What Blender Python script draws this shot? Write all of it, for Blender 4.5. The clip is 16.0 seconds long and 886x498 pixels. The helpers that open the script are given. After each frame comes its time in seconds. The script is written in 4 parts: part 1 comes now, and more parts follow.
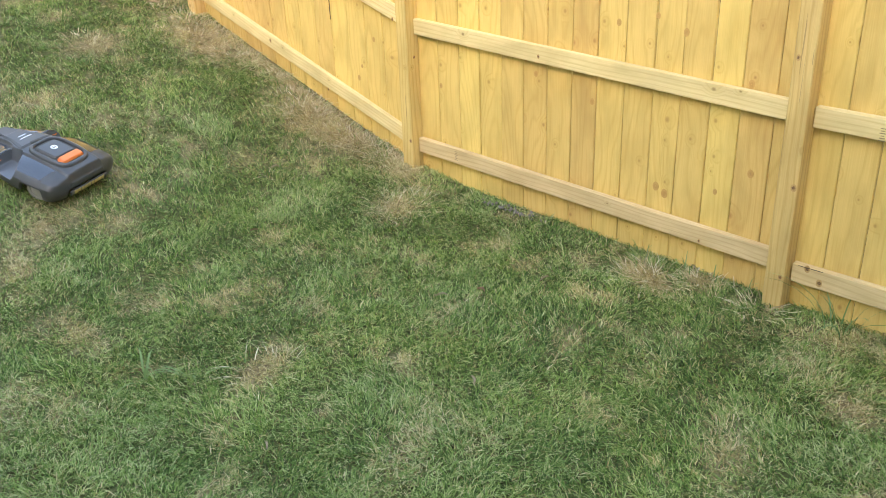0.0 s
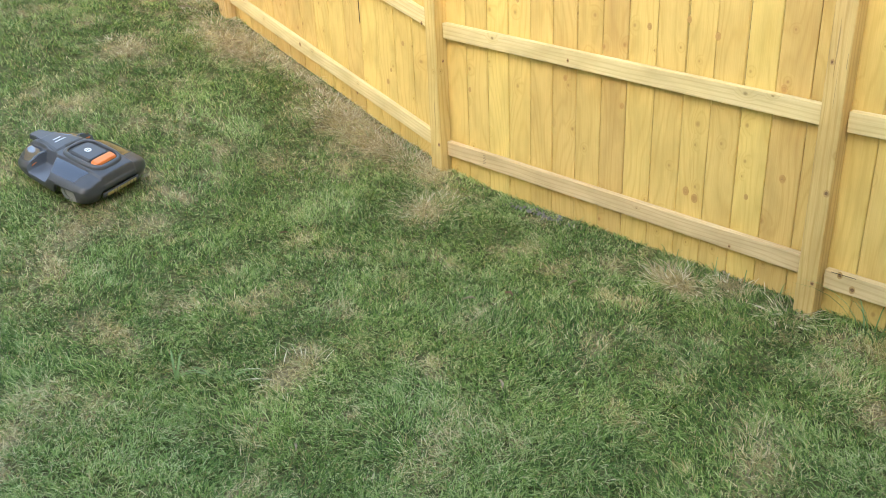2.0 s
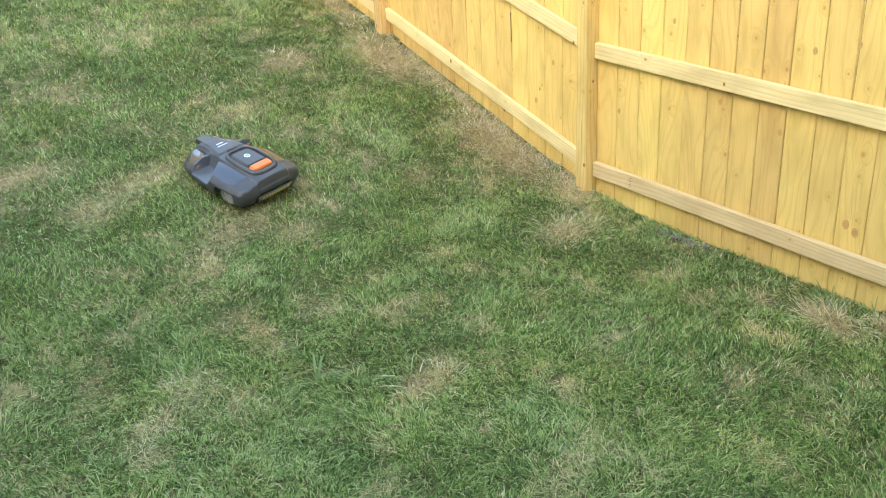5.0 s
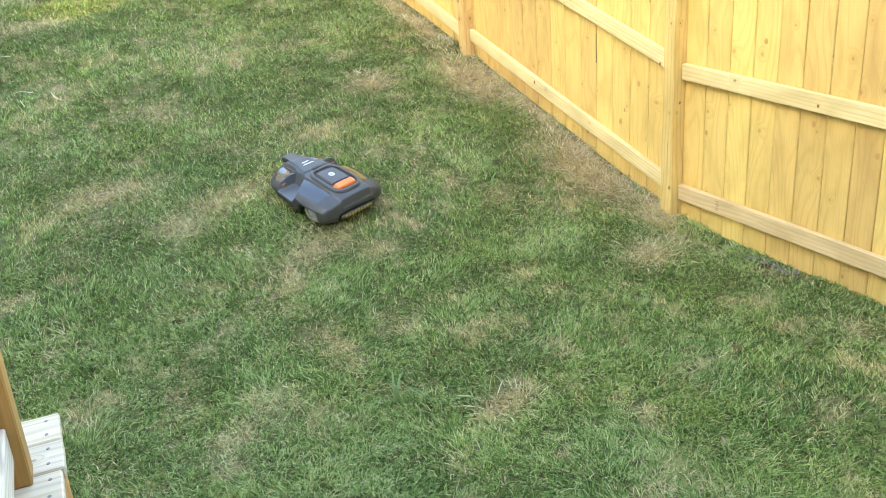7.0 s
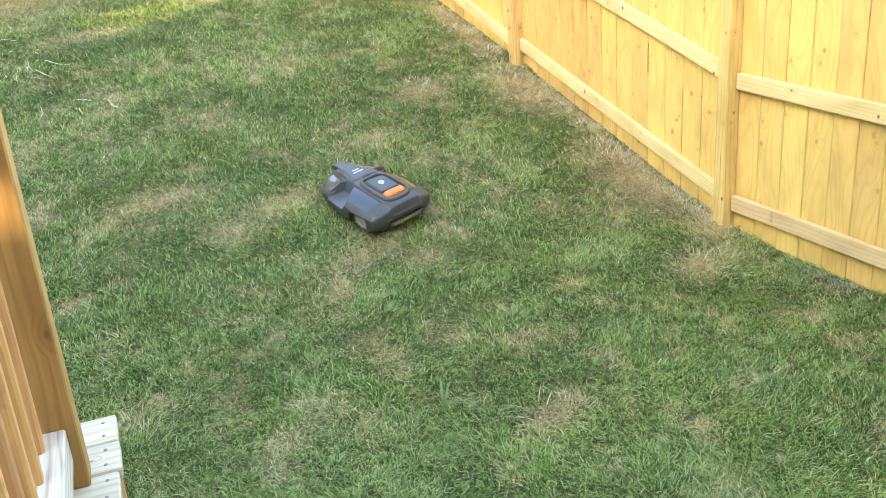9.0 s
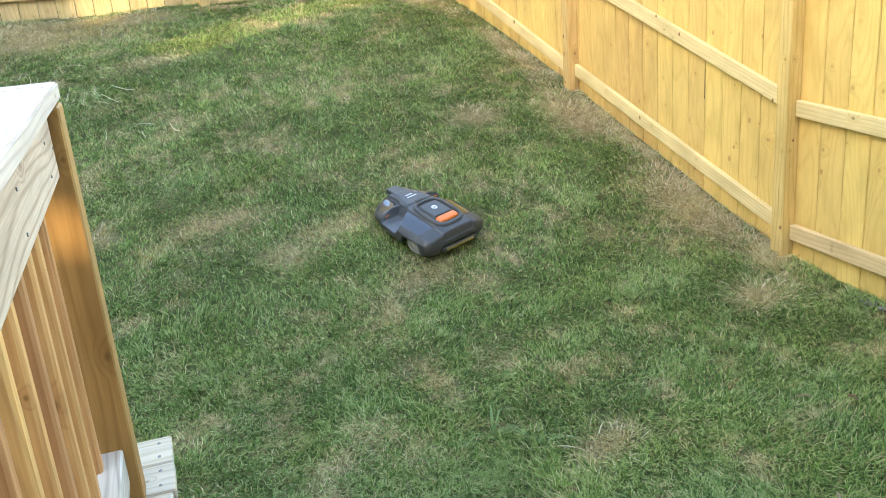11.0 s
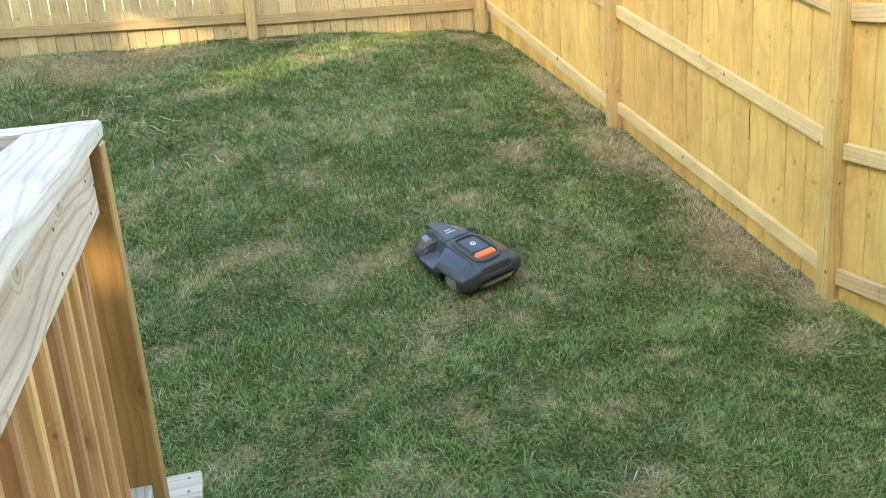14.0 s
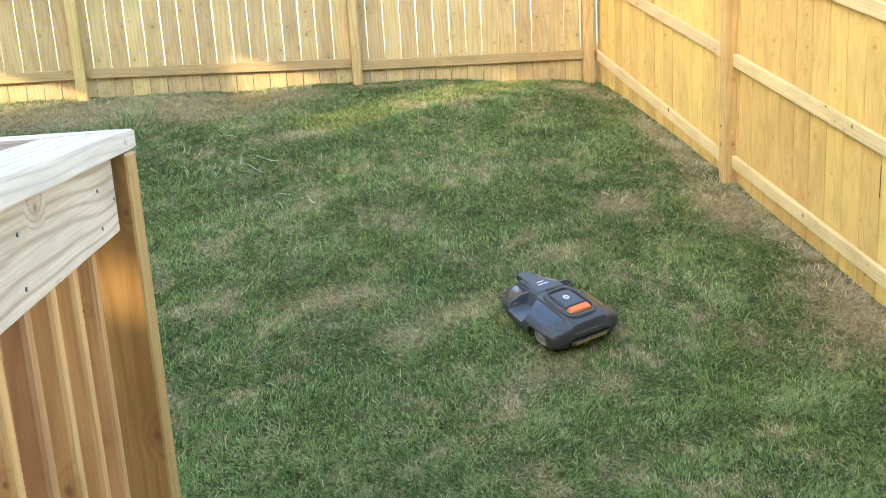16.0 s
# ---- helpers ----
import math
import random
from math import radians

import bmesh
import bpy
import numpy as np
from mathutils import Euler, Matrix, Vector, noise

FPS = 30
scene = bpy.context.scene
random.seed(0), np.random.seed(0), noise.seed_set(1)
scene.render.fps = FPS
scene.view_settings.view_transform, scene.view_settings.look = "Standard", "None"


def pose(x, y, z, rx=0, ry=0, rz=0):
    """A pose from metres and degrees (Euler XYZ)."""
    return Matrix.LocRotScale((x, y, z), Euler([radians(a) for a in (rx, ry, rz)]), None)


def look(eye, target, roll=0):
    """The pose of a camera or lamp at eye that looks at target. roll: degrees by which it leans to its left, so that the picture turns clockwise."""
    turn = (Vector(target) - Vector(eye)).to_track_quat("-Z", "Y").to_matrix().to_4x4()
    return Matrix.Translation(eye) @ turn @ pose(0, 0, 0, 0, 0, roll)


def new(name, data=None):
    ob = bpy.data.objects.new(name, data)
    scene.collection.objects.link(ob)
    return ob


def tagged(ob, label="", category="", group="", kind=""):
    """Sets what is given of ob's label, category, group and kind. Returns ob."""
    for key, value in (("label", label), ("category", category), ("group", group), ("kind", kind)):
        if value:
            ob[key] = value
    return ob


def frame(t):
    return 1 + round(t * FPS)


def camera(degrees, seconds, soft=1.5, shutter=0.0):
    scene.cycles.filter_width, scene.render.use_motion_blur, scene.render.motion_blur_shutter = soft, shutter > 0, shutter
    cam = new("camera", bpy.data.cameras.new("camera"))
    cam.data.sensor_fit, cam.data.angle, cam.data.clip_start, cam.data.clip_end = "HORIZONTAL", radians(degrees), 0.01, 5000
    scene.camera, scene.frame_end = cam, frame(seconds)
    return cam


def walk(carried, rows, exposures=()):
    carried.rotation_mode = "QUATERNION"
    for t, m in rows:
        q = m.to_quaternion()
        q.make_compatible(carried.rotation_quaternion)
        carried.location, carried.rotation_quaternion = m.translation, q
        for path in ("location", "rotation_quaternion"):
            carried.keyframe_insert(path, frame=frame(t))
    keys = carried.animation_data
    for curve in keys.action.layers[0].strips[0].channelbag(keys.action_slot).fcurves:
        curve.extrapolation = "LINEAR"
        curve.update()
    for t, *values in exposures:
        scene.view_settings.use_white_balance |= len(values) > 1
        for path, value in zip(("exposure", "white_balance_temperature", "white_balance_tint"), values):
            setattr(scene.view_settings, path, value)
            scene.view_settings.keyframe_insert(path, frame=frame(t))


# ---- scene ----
EXPOSURES = [(0.0, 3.7, 7500, 14), (4.5, 3.8, 7200, 10), (7.0, 3.92, 7200, 10), (9.0, 3.95, 7200, 10), (11.4, 3.58, 6900, 10), (12.5, 3.6, 6900, 10), (13.9, 3.35, 6800, 10), (14.3, 3.2, 6450, 9), (14.7, 3.34, 6400, 9), (15.0, 3.52, 6400, 9), (15.5, 3.52, 6450, 10), (16.0, 3.4, 6800, 13)]
cam = camera(53.47, 16.0, soft=0.8)
walk(cam, [
    (0.0, pose(-3.552, -3.884, 1.875, 64.94, 2.07, -45.20)),
    (0.5, pose(-3.557, -3.872, 1.883, 64.80, 2.13, -44.65)),
    (1.0, pose(-3.562, -3.872, 1.883, 64.94, 2.28, -44.22)),
    (1.5, pose(-3.558, -3.877, 1.881, 65.06, 2.36, -43.85)),
    (2.0, pose(-3.563, -3.877, 1.881, 65.20, 2.45, -43.54)),
    (2.5, pose(-3.563, -3.878, 1.883, 65.37, 2.87, -42.80)),
    (3.0, pose(-3.577, -3.881, 1.883, 66.25, 3.37, -40.53)),
    (3.5, pose(-3.584, -3.877, 1.885, 66.23, 3.04, -38.75)),
    (4.0, pose(-3.586, -3.868, 1.873, 66.36, 2.78, -37.16)),
    (4.5, pose(-3.594, -3.863, 1.879, 66.49, 2.77, -35.65)),
    (7.0, pose(-3.601, -3.850, 1.869, 68.52, 3.76, -29.07)),
    (7.5, pose(-3.602, -3.841, 1.867, 68.60, 4.04, -27.80)),
    (8.0, pose(-3.605, -3.845, 1.868, 68.90, 4.20, -27.07)),
    (8.5, pose(-3.608, -3.849, 1.869, 69.00, 4.30, -26.79)),
    (9.0, pose(-3.621, -3.831, 1.867, 69.31, 4.13, -26.15)),
    (11.5, pose(-3.622, -3.833, 1.888, 71.51, 4.65, -22.01)),
    (12.0, pose(-3.619, -3.846, 1.889, 72.06, 4.64, -21.47)),
    (12.5, pose(-3.617, -3.842, 1.893, 72.66, 4.47, -20.96)),
    (13.0, pose(-3.627, -3.830, 1.895, 72.91, 4.34, -20.68)),
    (13.5, pose(-3.621, -3.834, 1.896, 73.18, 4.13, -20.05)),
    (14.0, pose(-3.599, -3.823, 1.905, 73.30, 4.08, -19.75)),
    (14.5, pose(-3.567, -3.739, 1.894, 73.34, 4.03, -19.83)),
    (15.0, pose(-3.555, -3.617, 1.898, 73.35, 4.05, -19.80)),
    (15.5, pose(-3.521, -3.567, 1.866, 73.83, 4.23, -18.16)),
    (15.8, pose(-3.462, -3.605, 1.824, 75.92, 3.40, -14.25)),
    (16.0, pose(-3.442, -3.593, 1.790, 77.40, 3.25, -12.39)),
], EXPOSURES)

# ---------------------------------------------------------------- light
world = bpy.data.worlds.new("world")
scene.world = world
world.use_nodes = True
wn = world.node_tree.nodes
sky = wn.new("ShaderNodeTexSky")
sky.sky_type, sky.sun_disc = "NISHITA", False
SUN_ELEV, SUN_AZ = 16.0, 243.4           # degrees; azimuth clockwise from +Y
sky.sun_elevation, sky.sun_rotation = radians(SUN_ELEV), radians(SUN_AZ)
sky.air_density, sky.dust_density = 1.0, 1.6
wn["Background"].inputs["Strength"].default_value = 0.15
world.node_tree.links.new(sky.outputs[0], wn["Background"].inputs["Color"])
sun_data = bpy.data.lights.new("sun", "SUN")
sun_data.energy, sun_data.angle, sun_data.color = 0.95, radians(0.6), (1.0, 0.84, 0.6)
sun = new("sun", sun_data)
sd = Vector((math.sin(radians(SUN_AZ)) * math.cos(radians(SUN_ELEV)), math.cos(radians(SUN_AZ)) * math.cos(radians(SUN_ELEV)), math.sin(radians(SUN_ELEV))))
sun.matrix_world = look(sd * 40, (0, 0, 0))

# ---------------------------------------------------------------- the lie of the ground
BASE = ((-14.0, -0.55), (-5.0, -0.24), (-2.4, -0.11), (-1.0, -0.075), (-0.4, -0.055), (0.0, -0.02), (0.45, 0.12), (1.0, 0.30), (2.4, 0.735), (3.6, 1.08), (4.9, 1.41), (7.0, 1.55), (14.0, 1.6))


def base_height(y):
    """Height of the soil along the side fence."""
    y = np.asarray(y, float)
    ys, zs = np.array([b[0] for b in BASE]), np.array([b[1] for b in BASE])
    out = np.zeros_like(y)
    for d, w in ((-0.5, 0.2), (-0.2, 0.2), (0.0, 0.2), (0.2, 0.2), (0.5, 0.2)):
        out += w * np.interp(y + d, ys, zs)
    return out


def ground_z(x, y):
    x, y = np.asarray(x, float), np.asarray(y, float)
    away = 1 - np.exp(np.minimum(x, 0) / 1.2)
    rise = away * (0.05 + 0.11 * np.clip((y + 0.5) / 5.5, -0.6, 1.0))
    bumps = 0.012 * np.sin(2.3 * x + 0.7 * y) * np.sin(1.9 * y - 0.6 * x) + 0.008 * np.sin(5.1 * x - 2.0 * y + 1.0)
    return base_height(y) + rise + bumps * np.clip(-x / 0.4, 0.2, 1)


def gz(x, y):
    return float(ground_z(x, y))

# ---------------------------------------------------------------- materials
def material(name):
    m = bpy.data.materials.new(name)
    m.use_nodes = True
    return m, m.node_tree.nodes, m.node_tree.links, m.node_tree.nodes["Principled BSDF"]


def ramp(nodes, stops):
    r = nodes.new("ShaderNodeValToRGB")
    while len(r.color_ramp.elements) < len(stops):
        r.color_ramp.elements.new(0.5)
    for e, (p, c) in zip(r.color_ramp.elements, stops):
        e.position, e.color = p, (*c, 1)
    return r


def mixer(nodes, links, fac, a, b, mode="MIX"):
    """A colour mix; fac, a and b are sockets or values."""
    n = nodes.new("ShaderNodeMix")
    n.data_type, n.blend_type = "RGBA", mode
    for sock, v in ((n.inputs[0], fac), (n.inputs[6], a), (n.inputs[7], b)):
        if isinstance(v, bpy.types.NodeSocket):
            links.new(v, sock)
        else:
            sock.default_value = v if isinstance(v, float) else (*v, 1)
    return n.outputs[2]


def calc(nodes, links, op, a, b=0.0, c=None):
    n = nodes.new("ShaderNodeMath")
    n.operation = op
    for i, v in enumerate((a, b, c)):
        if v is None:
            continue
        if isinstance(v, bpy.types.NodeSocket):
            links.new(v, n.inputs[i])
        else:
            n.inputs[i].default_value = v
    return n.outputs[0]


def wood(name, light, dark, axis, knot=0.6, knot_colour=(0.16, 0.075, 0.02), rough=0.62, grain=1.0, grey=0.0, vary=0.22, crack=0.0, rings=34.0, warp=1.0):
    """Sawn softwood with growth lines along one axis, knots, board-to-board change and weathering."""
    m, n, l, p = material(name)
    tc, info = n.new("ShaderNodeTexCoord"), n.new("ShaderNodeObjectInfo")
    shift = n.new("ShaderNodeVectorMath")
    shift.operation = "MULTIPLY_ADD"
    l.new(info.outputs["Random"], shift.inputs[0])
    shift.inputs[1].default_value = (7.3, 11.9, 17.1)
    l.new(tc.outputs["Object"], shift.inputs[2])

    def mapped(along, across):
        mp = n.new("ShaderNodeMapping")
        sc = [across] * 3
        sc["xyz".index(axis)] = along
        mp.inputs["Scale"].default_value = sc
        l.new(shift.outputs[0], mp.inputs["Vector"])
        return mp.outputs[0]
    # knots, strewn over the plane of the board, of several sizes
    xyz = n.new("ShaderNodeSeparateXYZ")
    l.new(shift.outputs[0], xyz.inputs[0])
    u, v = [xyz.outputs[i] for i in range(3) if "xyz"[i] != axis]
    across = calc(n, l, "MULTIPLY_ADD", u, 0.8, v)
    plane = n.new("ShaderNodeCombineXYZ")
    l.new(calc(n, l, "MULTIPLY", calc(n, l, "ADD", u, v), 7.0), plane.inputs[0])
    l.new(calc(n, l, "MULTIPLY", xyz.outputs["xyz".index(axis)], 5.2), plane.inputs[1])
    vor = n.new("ShaderNodeTexVoronoi")
    vor.voronoi_dimensions = "2D"
    l.new(plane.outputs[0], vor.inputs["Vector"])
    vor.inputs["Scale"].default_value, vor.inputs["Randomness"].default_value = 1.0, 1.0
    sep = n.new("ShaderNodeSeparateColor")
    l.new(vor.outputs["Color"], sep.inputs[0])
    d = calc(n, l, "MULTIPLY", vor.outputs["Distance"], calc(n, l, "MULTIPLY_ADD", sep.outputs[1], 1.9, 0.75))
    chosen = calc(n, l, "LESS_THAN", sep.outputs[0], 0.45 * knot)
    core = n.new("ShaderNodeMapRange")
    core.inputs[1].default_value, core.inputs[2].default_value, core.inputs[3].default_value, core.inputs[4].default_value = 0.025, 0.085, 1, 0
    l.new(d, core.inputs[0])
    halo = n.new("ShaderNodeMapRange")
    halo.inputs[1].default_value, halo.inputs[2].default_value, halo.inputs[3].default_value, halo.inputs[4].default_value = 0.06, 0.34, 1, 0
    l.new(d, halo.inputs[0])
    core_f = calc(n, l, "MULTIPLY", core.outputs[0], chosen)
    halo_f = calc(n, l, "MULTIPLY", halo.outputs[0], chosen)
    # growth lines, bent round the knots
    coarse = n.new("ShaderNodeTexNoise")
    l.new(mapped(0.8, 4.0), coarse.inputs["Vector"])
    coarse.inputs["Scale"].default_value, coarse.inputs["Detail"].default_value = 1.0, 2.0
    bent = calc(n, l, "MULTIPLY_ADD", coarse.outputs["Fac"], (2.0 + rings * 0.12) * warp, calc(n, l, "MULTIPLY", across, rings))
    bent = calc(n, l, "MULTIPLY_ADD", halo_f, 1.6, bent)
    lines = calc(n, l, "SINE", calc(n, l, "MULTIPLY", bent, 6.283))
    lines = calc(n, l, "POWER", calc(n, l, "MULTIPLY_ADD", lines, 0.5, 0.5), 3.5)
    fine = n.new("ShaderNodeTexNoise")
    l.new(mapped(5.0, 240.0), fine.inputs["Vector"])
    fine.inputs["Scale"].default_value, fine.inputs["Detail"].default_value = 1.0, 3.0
    stain = n.new("ShaderNodeTexNoise")
    l.new(mapped(2.6, 8.0), stain.inputs["Vector"])
    stain.inputs["Scale"].default_value, stain.inputs["Detail"].default_value = 1.3, 4.0
    grain_f = calc(n, l, "MULTIPLY_ADD", fine.outputs["Fac"], 0.9, calc(n, l, "MULTIPLY_ADD", lines, 0.42 * grain, -0.2))
    grain_f.node.use_clamp = True
    col = mixer(n, l, grain_f, light, dark)
    col = mixer(n, l, calc(n, l, "MULTIPLY", halo_f, 0.45), col, dark)
    col = mixer(n, l, calc(n, l, "MULTIPLY", core_f, 0.7), col, knot_colour)
    st = n.new("ShaderNodeMapRange")
    st.inputs[1].default_value, st.inputs[2].default_value, st.inputs[3].default_value, st.inputs[4].default_value = 0.42, 0.75, 0.0, 0.5
    l.new(stain.outputs["Fac"], st.inputs[0])
    col = mixer(n, l, st.outputs[0], col, tuple(0.72 * v for v in dark))
    if grey:
        gn = n.new("ShaderNodeTexNoise")
        l.new(mapped(2.2, 14.0), gn.inputs["Vector"])
        gn.inputs["Scale"].default_value, gn.inputs["Detail"].default_value = 1.0, 5.0
        gr = n.new("ShaderNodeMapRange")
        gr.inputs[1].default_value, gr.inputs[2].default_value, gr.inputs[3].default_value, gr.inputs[4].default_value = 0.3, 0.72, 0.0, grey
        l.new(gn.outputs["Fac"], gr.inputs[0])
        col = mixer(n, l, gr.outputs[0], col, (0.46, 0.42, 0.36))
    if crack:
        cn = n.new("ShaderNodeTexNoise")
        l.new(mapped(1.4, 70.0), cn.inputs["Vector"])
        cn.inputs["Scale"].default_value, cn.inputs["Detail"].default_value = 1.0, 2.0
        cr = calc(n, l, "GREATER_THAN", cn.outputs["Fac"], 0.72)
        col = mixer(n, l, calc(n, l, "MULTIPLY", cr, crack), col, (0.10, 0.065, 0.035))
    hsv = n.new("ShaderNodeHueSaturation")
    l.new(col, hsv.inputs["Color"])
    l.new(calc(n, l, "MULTIPLY_ADD", info.outputs["Random"], vary, 1.0 - vary * 0.55), hsv.inputs["Value"])
    l.new(calc(n, l, "MULTIPLY_ADD", info.outputs["Random"], 0.014, 0.493), hsv.inputs["Hue"])
    l.new(hsv.outputs[0], p.inputs["Base Color"])
    p.inputs["Roughness"].default_value = rough
    p.inputs["Specular IOR Level"].default_value = 0.3
    bump = n.new("ShaderNodeBump")
    bump.inputs["Strength"].default_value, bump.inputs["Distance"].default_value = 0.25, 0.0015
    l.new(grain_f, bump.inputs["Height"])
    l.new(bump.outputs[0], p.inputs["Normal"])
    return m


def plastic(name, colour, rough, vary=0.12, dust=0.12, coat=0.0):
    """Moulded plastic with a fine texture and a film of dust."""
    m, n, l, p = material(name)
    tc, no = n.new("ShaderNodeTexCoord"), n.new("ShaderNodeTexNoise")
    l.new(tc.outputs["Object"], no.inputs["Vector"])
    no.inputs["Scale"].default_value, no.inputs["Detail"].default_value = 14.0, 6.0
    l.new(mixer(n, l, calc(n, l, "MULTIPLY", no.outputs["Fac"], dust), colour, (0.28, 0.25, 0.2)), p.inputs["Base Color"])
    l.new(calc(n, l, "MULTIPLY_ADD", no.outputs["Fac"], vary, rough), p.inputs["Roughness"])
    p.inputs["Coat Weight"].default_value = coat
    p.inputs["Coat Roughness"].default_value = 0.12
    fine, bump = n.new("ShaderNodeTexNoise"), n.new("ShaderNodeBump")
    l.new(tc.outputs["Object"], fine.inputs["Vector"])
    fine.inputs["Scale"].default_value = 420.0
    bump.inputs["Strength"].default_value, bump.inputs["Distance"].default_value = 0.05, 0.001
    l.new(fine.outputs["Fac"], bump.inputs["Height"])
    l.new(bump.outputs[0], p.inputs["Normal"])
    return m


def soil_material():
    m, n, l, p = material("thatch_and_soil")
    tc = n.new("ShaderNodeTexCoord")
    at = n.new("ShaderNodeAttribute")
    at.attribute_name = "dry"
    big, small = n.new("ShaderNodeTexNoise"), n.new("ShaderNodeTexNoise")
    for t, s, d in ((big, 2.4, 6.0), (small, 60.0, 8.0)):
        l.new(tc.outputs["Object"], t.inputs["Vector"])
        t.inputs["Scale"].default_value, t.inputs["Detail"].default_value = s, d
    # soil under green blades deepened: shade between them is put into its colour
    green = ramp(n, ((0.3, (0.022, 0.034, 0.009)), (0.55, (0.065, 0.085, 0.022)), (0.8, (0.15, 0.14, 0.05))))
    l.new(small.outputs["Fac"], green.inputs[0])
    straw = ramp(n, ((0.3, (0.13, 0.09, 0.048)), (0.5, (0.32, 0.24, 0.13)), (0.75, (0.52, 0.42, 0.26))))
    l.new(small.outputs["Fac"], straw.inputs[0])
    f = calc(n, l, "MULTIPLY_ADD", big.outputs["Fac"], 0.5, calc(n, l, "SUBTRACT", at.outputs["Fac"], 0.2))
    f.node.use_clamp = True
    l.new(mixer(n, l, f, green.outputs[0], straw.outputs[0]), p.inputs["Base Color"])
    p.inputs["Roughness"].default_value = 0.95
    p.inputs["Specular IOR Level"].default_value = 0.05
    bump = n.new("ShaderNodeBump")
    bump.inputs["Strength"].default_value, bump.inputs["Distance"].default_value = 0.8, 0.015
    l.new(small.outputs["Fac"], bump.inputs["Height"])
    l.new(bump.outputs[0], p.inputs["Normal"])
    return m


def blade_material(name, stops_green, stops_dry, toned=False):
    """Grass blades: each takes its own shade; the attribute 'dry' says whether it is withered."""
    m, n, l, p = material(name)
    geo, at = n.new("ShaderNodeNewGeometry"), n.new("ShaderNodeAttribute")
    at.attribute_name = "dry"
    g, s = ramp(n, stops_green), ramp(n, stops_dry)
    if toned:
        tone = n.new("ShaderNodeAttribute")
        tone.attribute_name = "tone"
        pick = tone.outputs["Fac"]
    else:
        pick = geo.outputs["Random Per Island"]
    l.new(pick, g.inputs[0])
    l.new(pick, s.inputs[0])
    col = mixer(n, l, at.outputs["Fac"], g.outputs[0], s.outputs[0])
    # stretches of cooler and of fresher green
    tc, no = n.new("ShaderNodeTexCoord"), n.new("ShaderNodeTexNoise")
    l.new(tc.outputs["Object"], no.inputs["Vector"])
    no.inputs["Scale"].default_value, no.inputs["Detail"].default_value = 1.9, 4.0
    cast = ramp(n, ((0.36, (0.86, 0.97, 1.12)), (0.5, (1.0, 1.0, 1.0)), (0.64, (1.04, 1.08, 0.78))))
    l.new(no.outputs["Fac"], cast.inputs[0])
    col = mixer(n, l, 0.35, col, cast.outputs[0], "MULTIPLY")
    l.new(col, p.inputs["Base Color"])
    p.inputs["Roughness"].default_value = 0.55
    p.inputs["Specular IOR Level"].default_value = 0.15
    tr, mix, out = n.new("ShaderNodeBsdfTranslucent"), n.new("ShaderNodeMixShader"), n["Material Output"]
    l.new(col, tr.inputs["Color"])
    mix.inputs[0].default_value = 0.3
    l.new(p.outputs[0], mix.inputs[1])
    l.new(tr.outputs[0], mix.inputs[2])
    l.new(mix.outputs[0], out.inputs["Surface"])
    return m


FENCE_L, FENCE_D = (0.74, 0.52, 0.175), (0.58, 0.365, 0.1)
M_PICKET = wood("pine_picket", FENCE_L, FENCE_D, "z", knot=1.2, vary=0.22, grain=0.85, rings=20.0, warp=3.0, knot_colour=(0.38, 0.19, 0.05))
# back pickets toned darker and greyer: some of their shade is in the colour
M_PICKET_BACK = wood("pine_picket_back_shaded", (0.66, 0.47, 0.2), (0.46, 0.29, 0.095), "z", knot=1.9, vary=0.25, grey=0.1)
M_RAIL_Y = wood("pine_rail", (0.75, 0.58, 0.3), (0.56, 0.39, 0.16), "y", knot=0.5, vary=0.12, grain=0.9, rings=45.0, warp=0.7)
# darker copy of the side rails, with the back fence's shade in its colour
M_RAIL_X = wood("pine_rail_back_shaded", (0.5, 0.34, 0.15), (0.37, 0.23, 0.08), "x", knot=0.35, vary=0.12)
M_POST = wood("pine_post", (0.70, 0.50, 0.2), (0.48, 0.30, 0.085), "z", knot=0.5, vary=0.14, crack=0.5)
M_CAP_Y = wood("weathered_cap", (0.78, 0.65, 0.51), (0.50, 0.37, 0.26), "y", knot=0.3, grey=0.06, vary=0.08, crack=0.45, rings=60.0, grain=1.1)
M_CAP_X = wood("weathered_cap_cross", (0.78, 0.65, 0.51), (0.50, 0.37, 0.26), "x", knot=0.3, grey=0.06, vary=0.08, crack=0.45, rings=60.0, grain=1.1)
M_FACE = wood("weathered_board", (0.76, 0.59, 0.42), (0.34, 0.20, 0.10), "y", knot=1.0, grey=0.06, vary=0.08, grain=1.1, crack=0.2, rings=46.0, warp=1.1)
M_BOTTOM = wood("weathered_bottom_rail", (0.76, 0.66, 0.52), (0.42, 0.33, 0.24), "y", knot=0.4, grey=0.2, vary=0.08, grain=1.4, rings=60.0, crack=0.3)
M_DECK = wood("deck_board", (0.70, 0.57, 0.41), (0.42, 0.30, 0.18), "x", knot=0.5, grey=0.3, vary=0.14, crack=0.6)
M_CEDAR = wood("stained_baluster", (0.70, 0.37, 0.135), (0.43, 0.19, 0.06), "z", knot=0.6, vary=0.35, grain=0.8, rings=40.0, warp=1.5)
M_DPOST = wood("stained_post", (0.47, 0.245, 0.078), (0.29, 0.135, 0.037), "z", knot=1.4, vary=0.1, grain=0.9, rings=22.0, crack=0.15, warp=2.0)
M_SHELL = plastic("grey_plastic", (0.036, 0.036, 0.037), 0.3, dust=0.1)
M_GLOSS = plastic("blue_grey_plastic", (0.016, 0.019, 0.027), 0.08, vary=0.06, dust=0.02, coat=1.0)
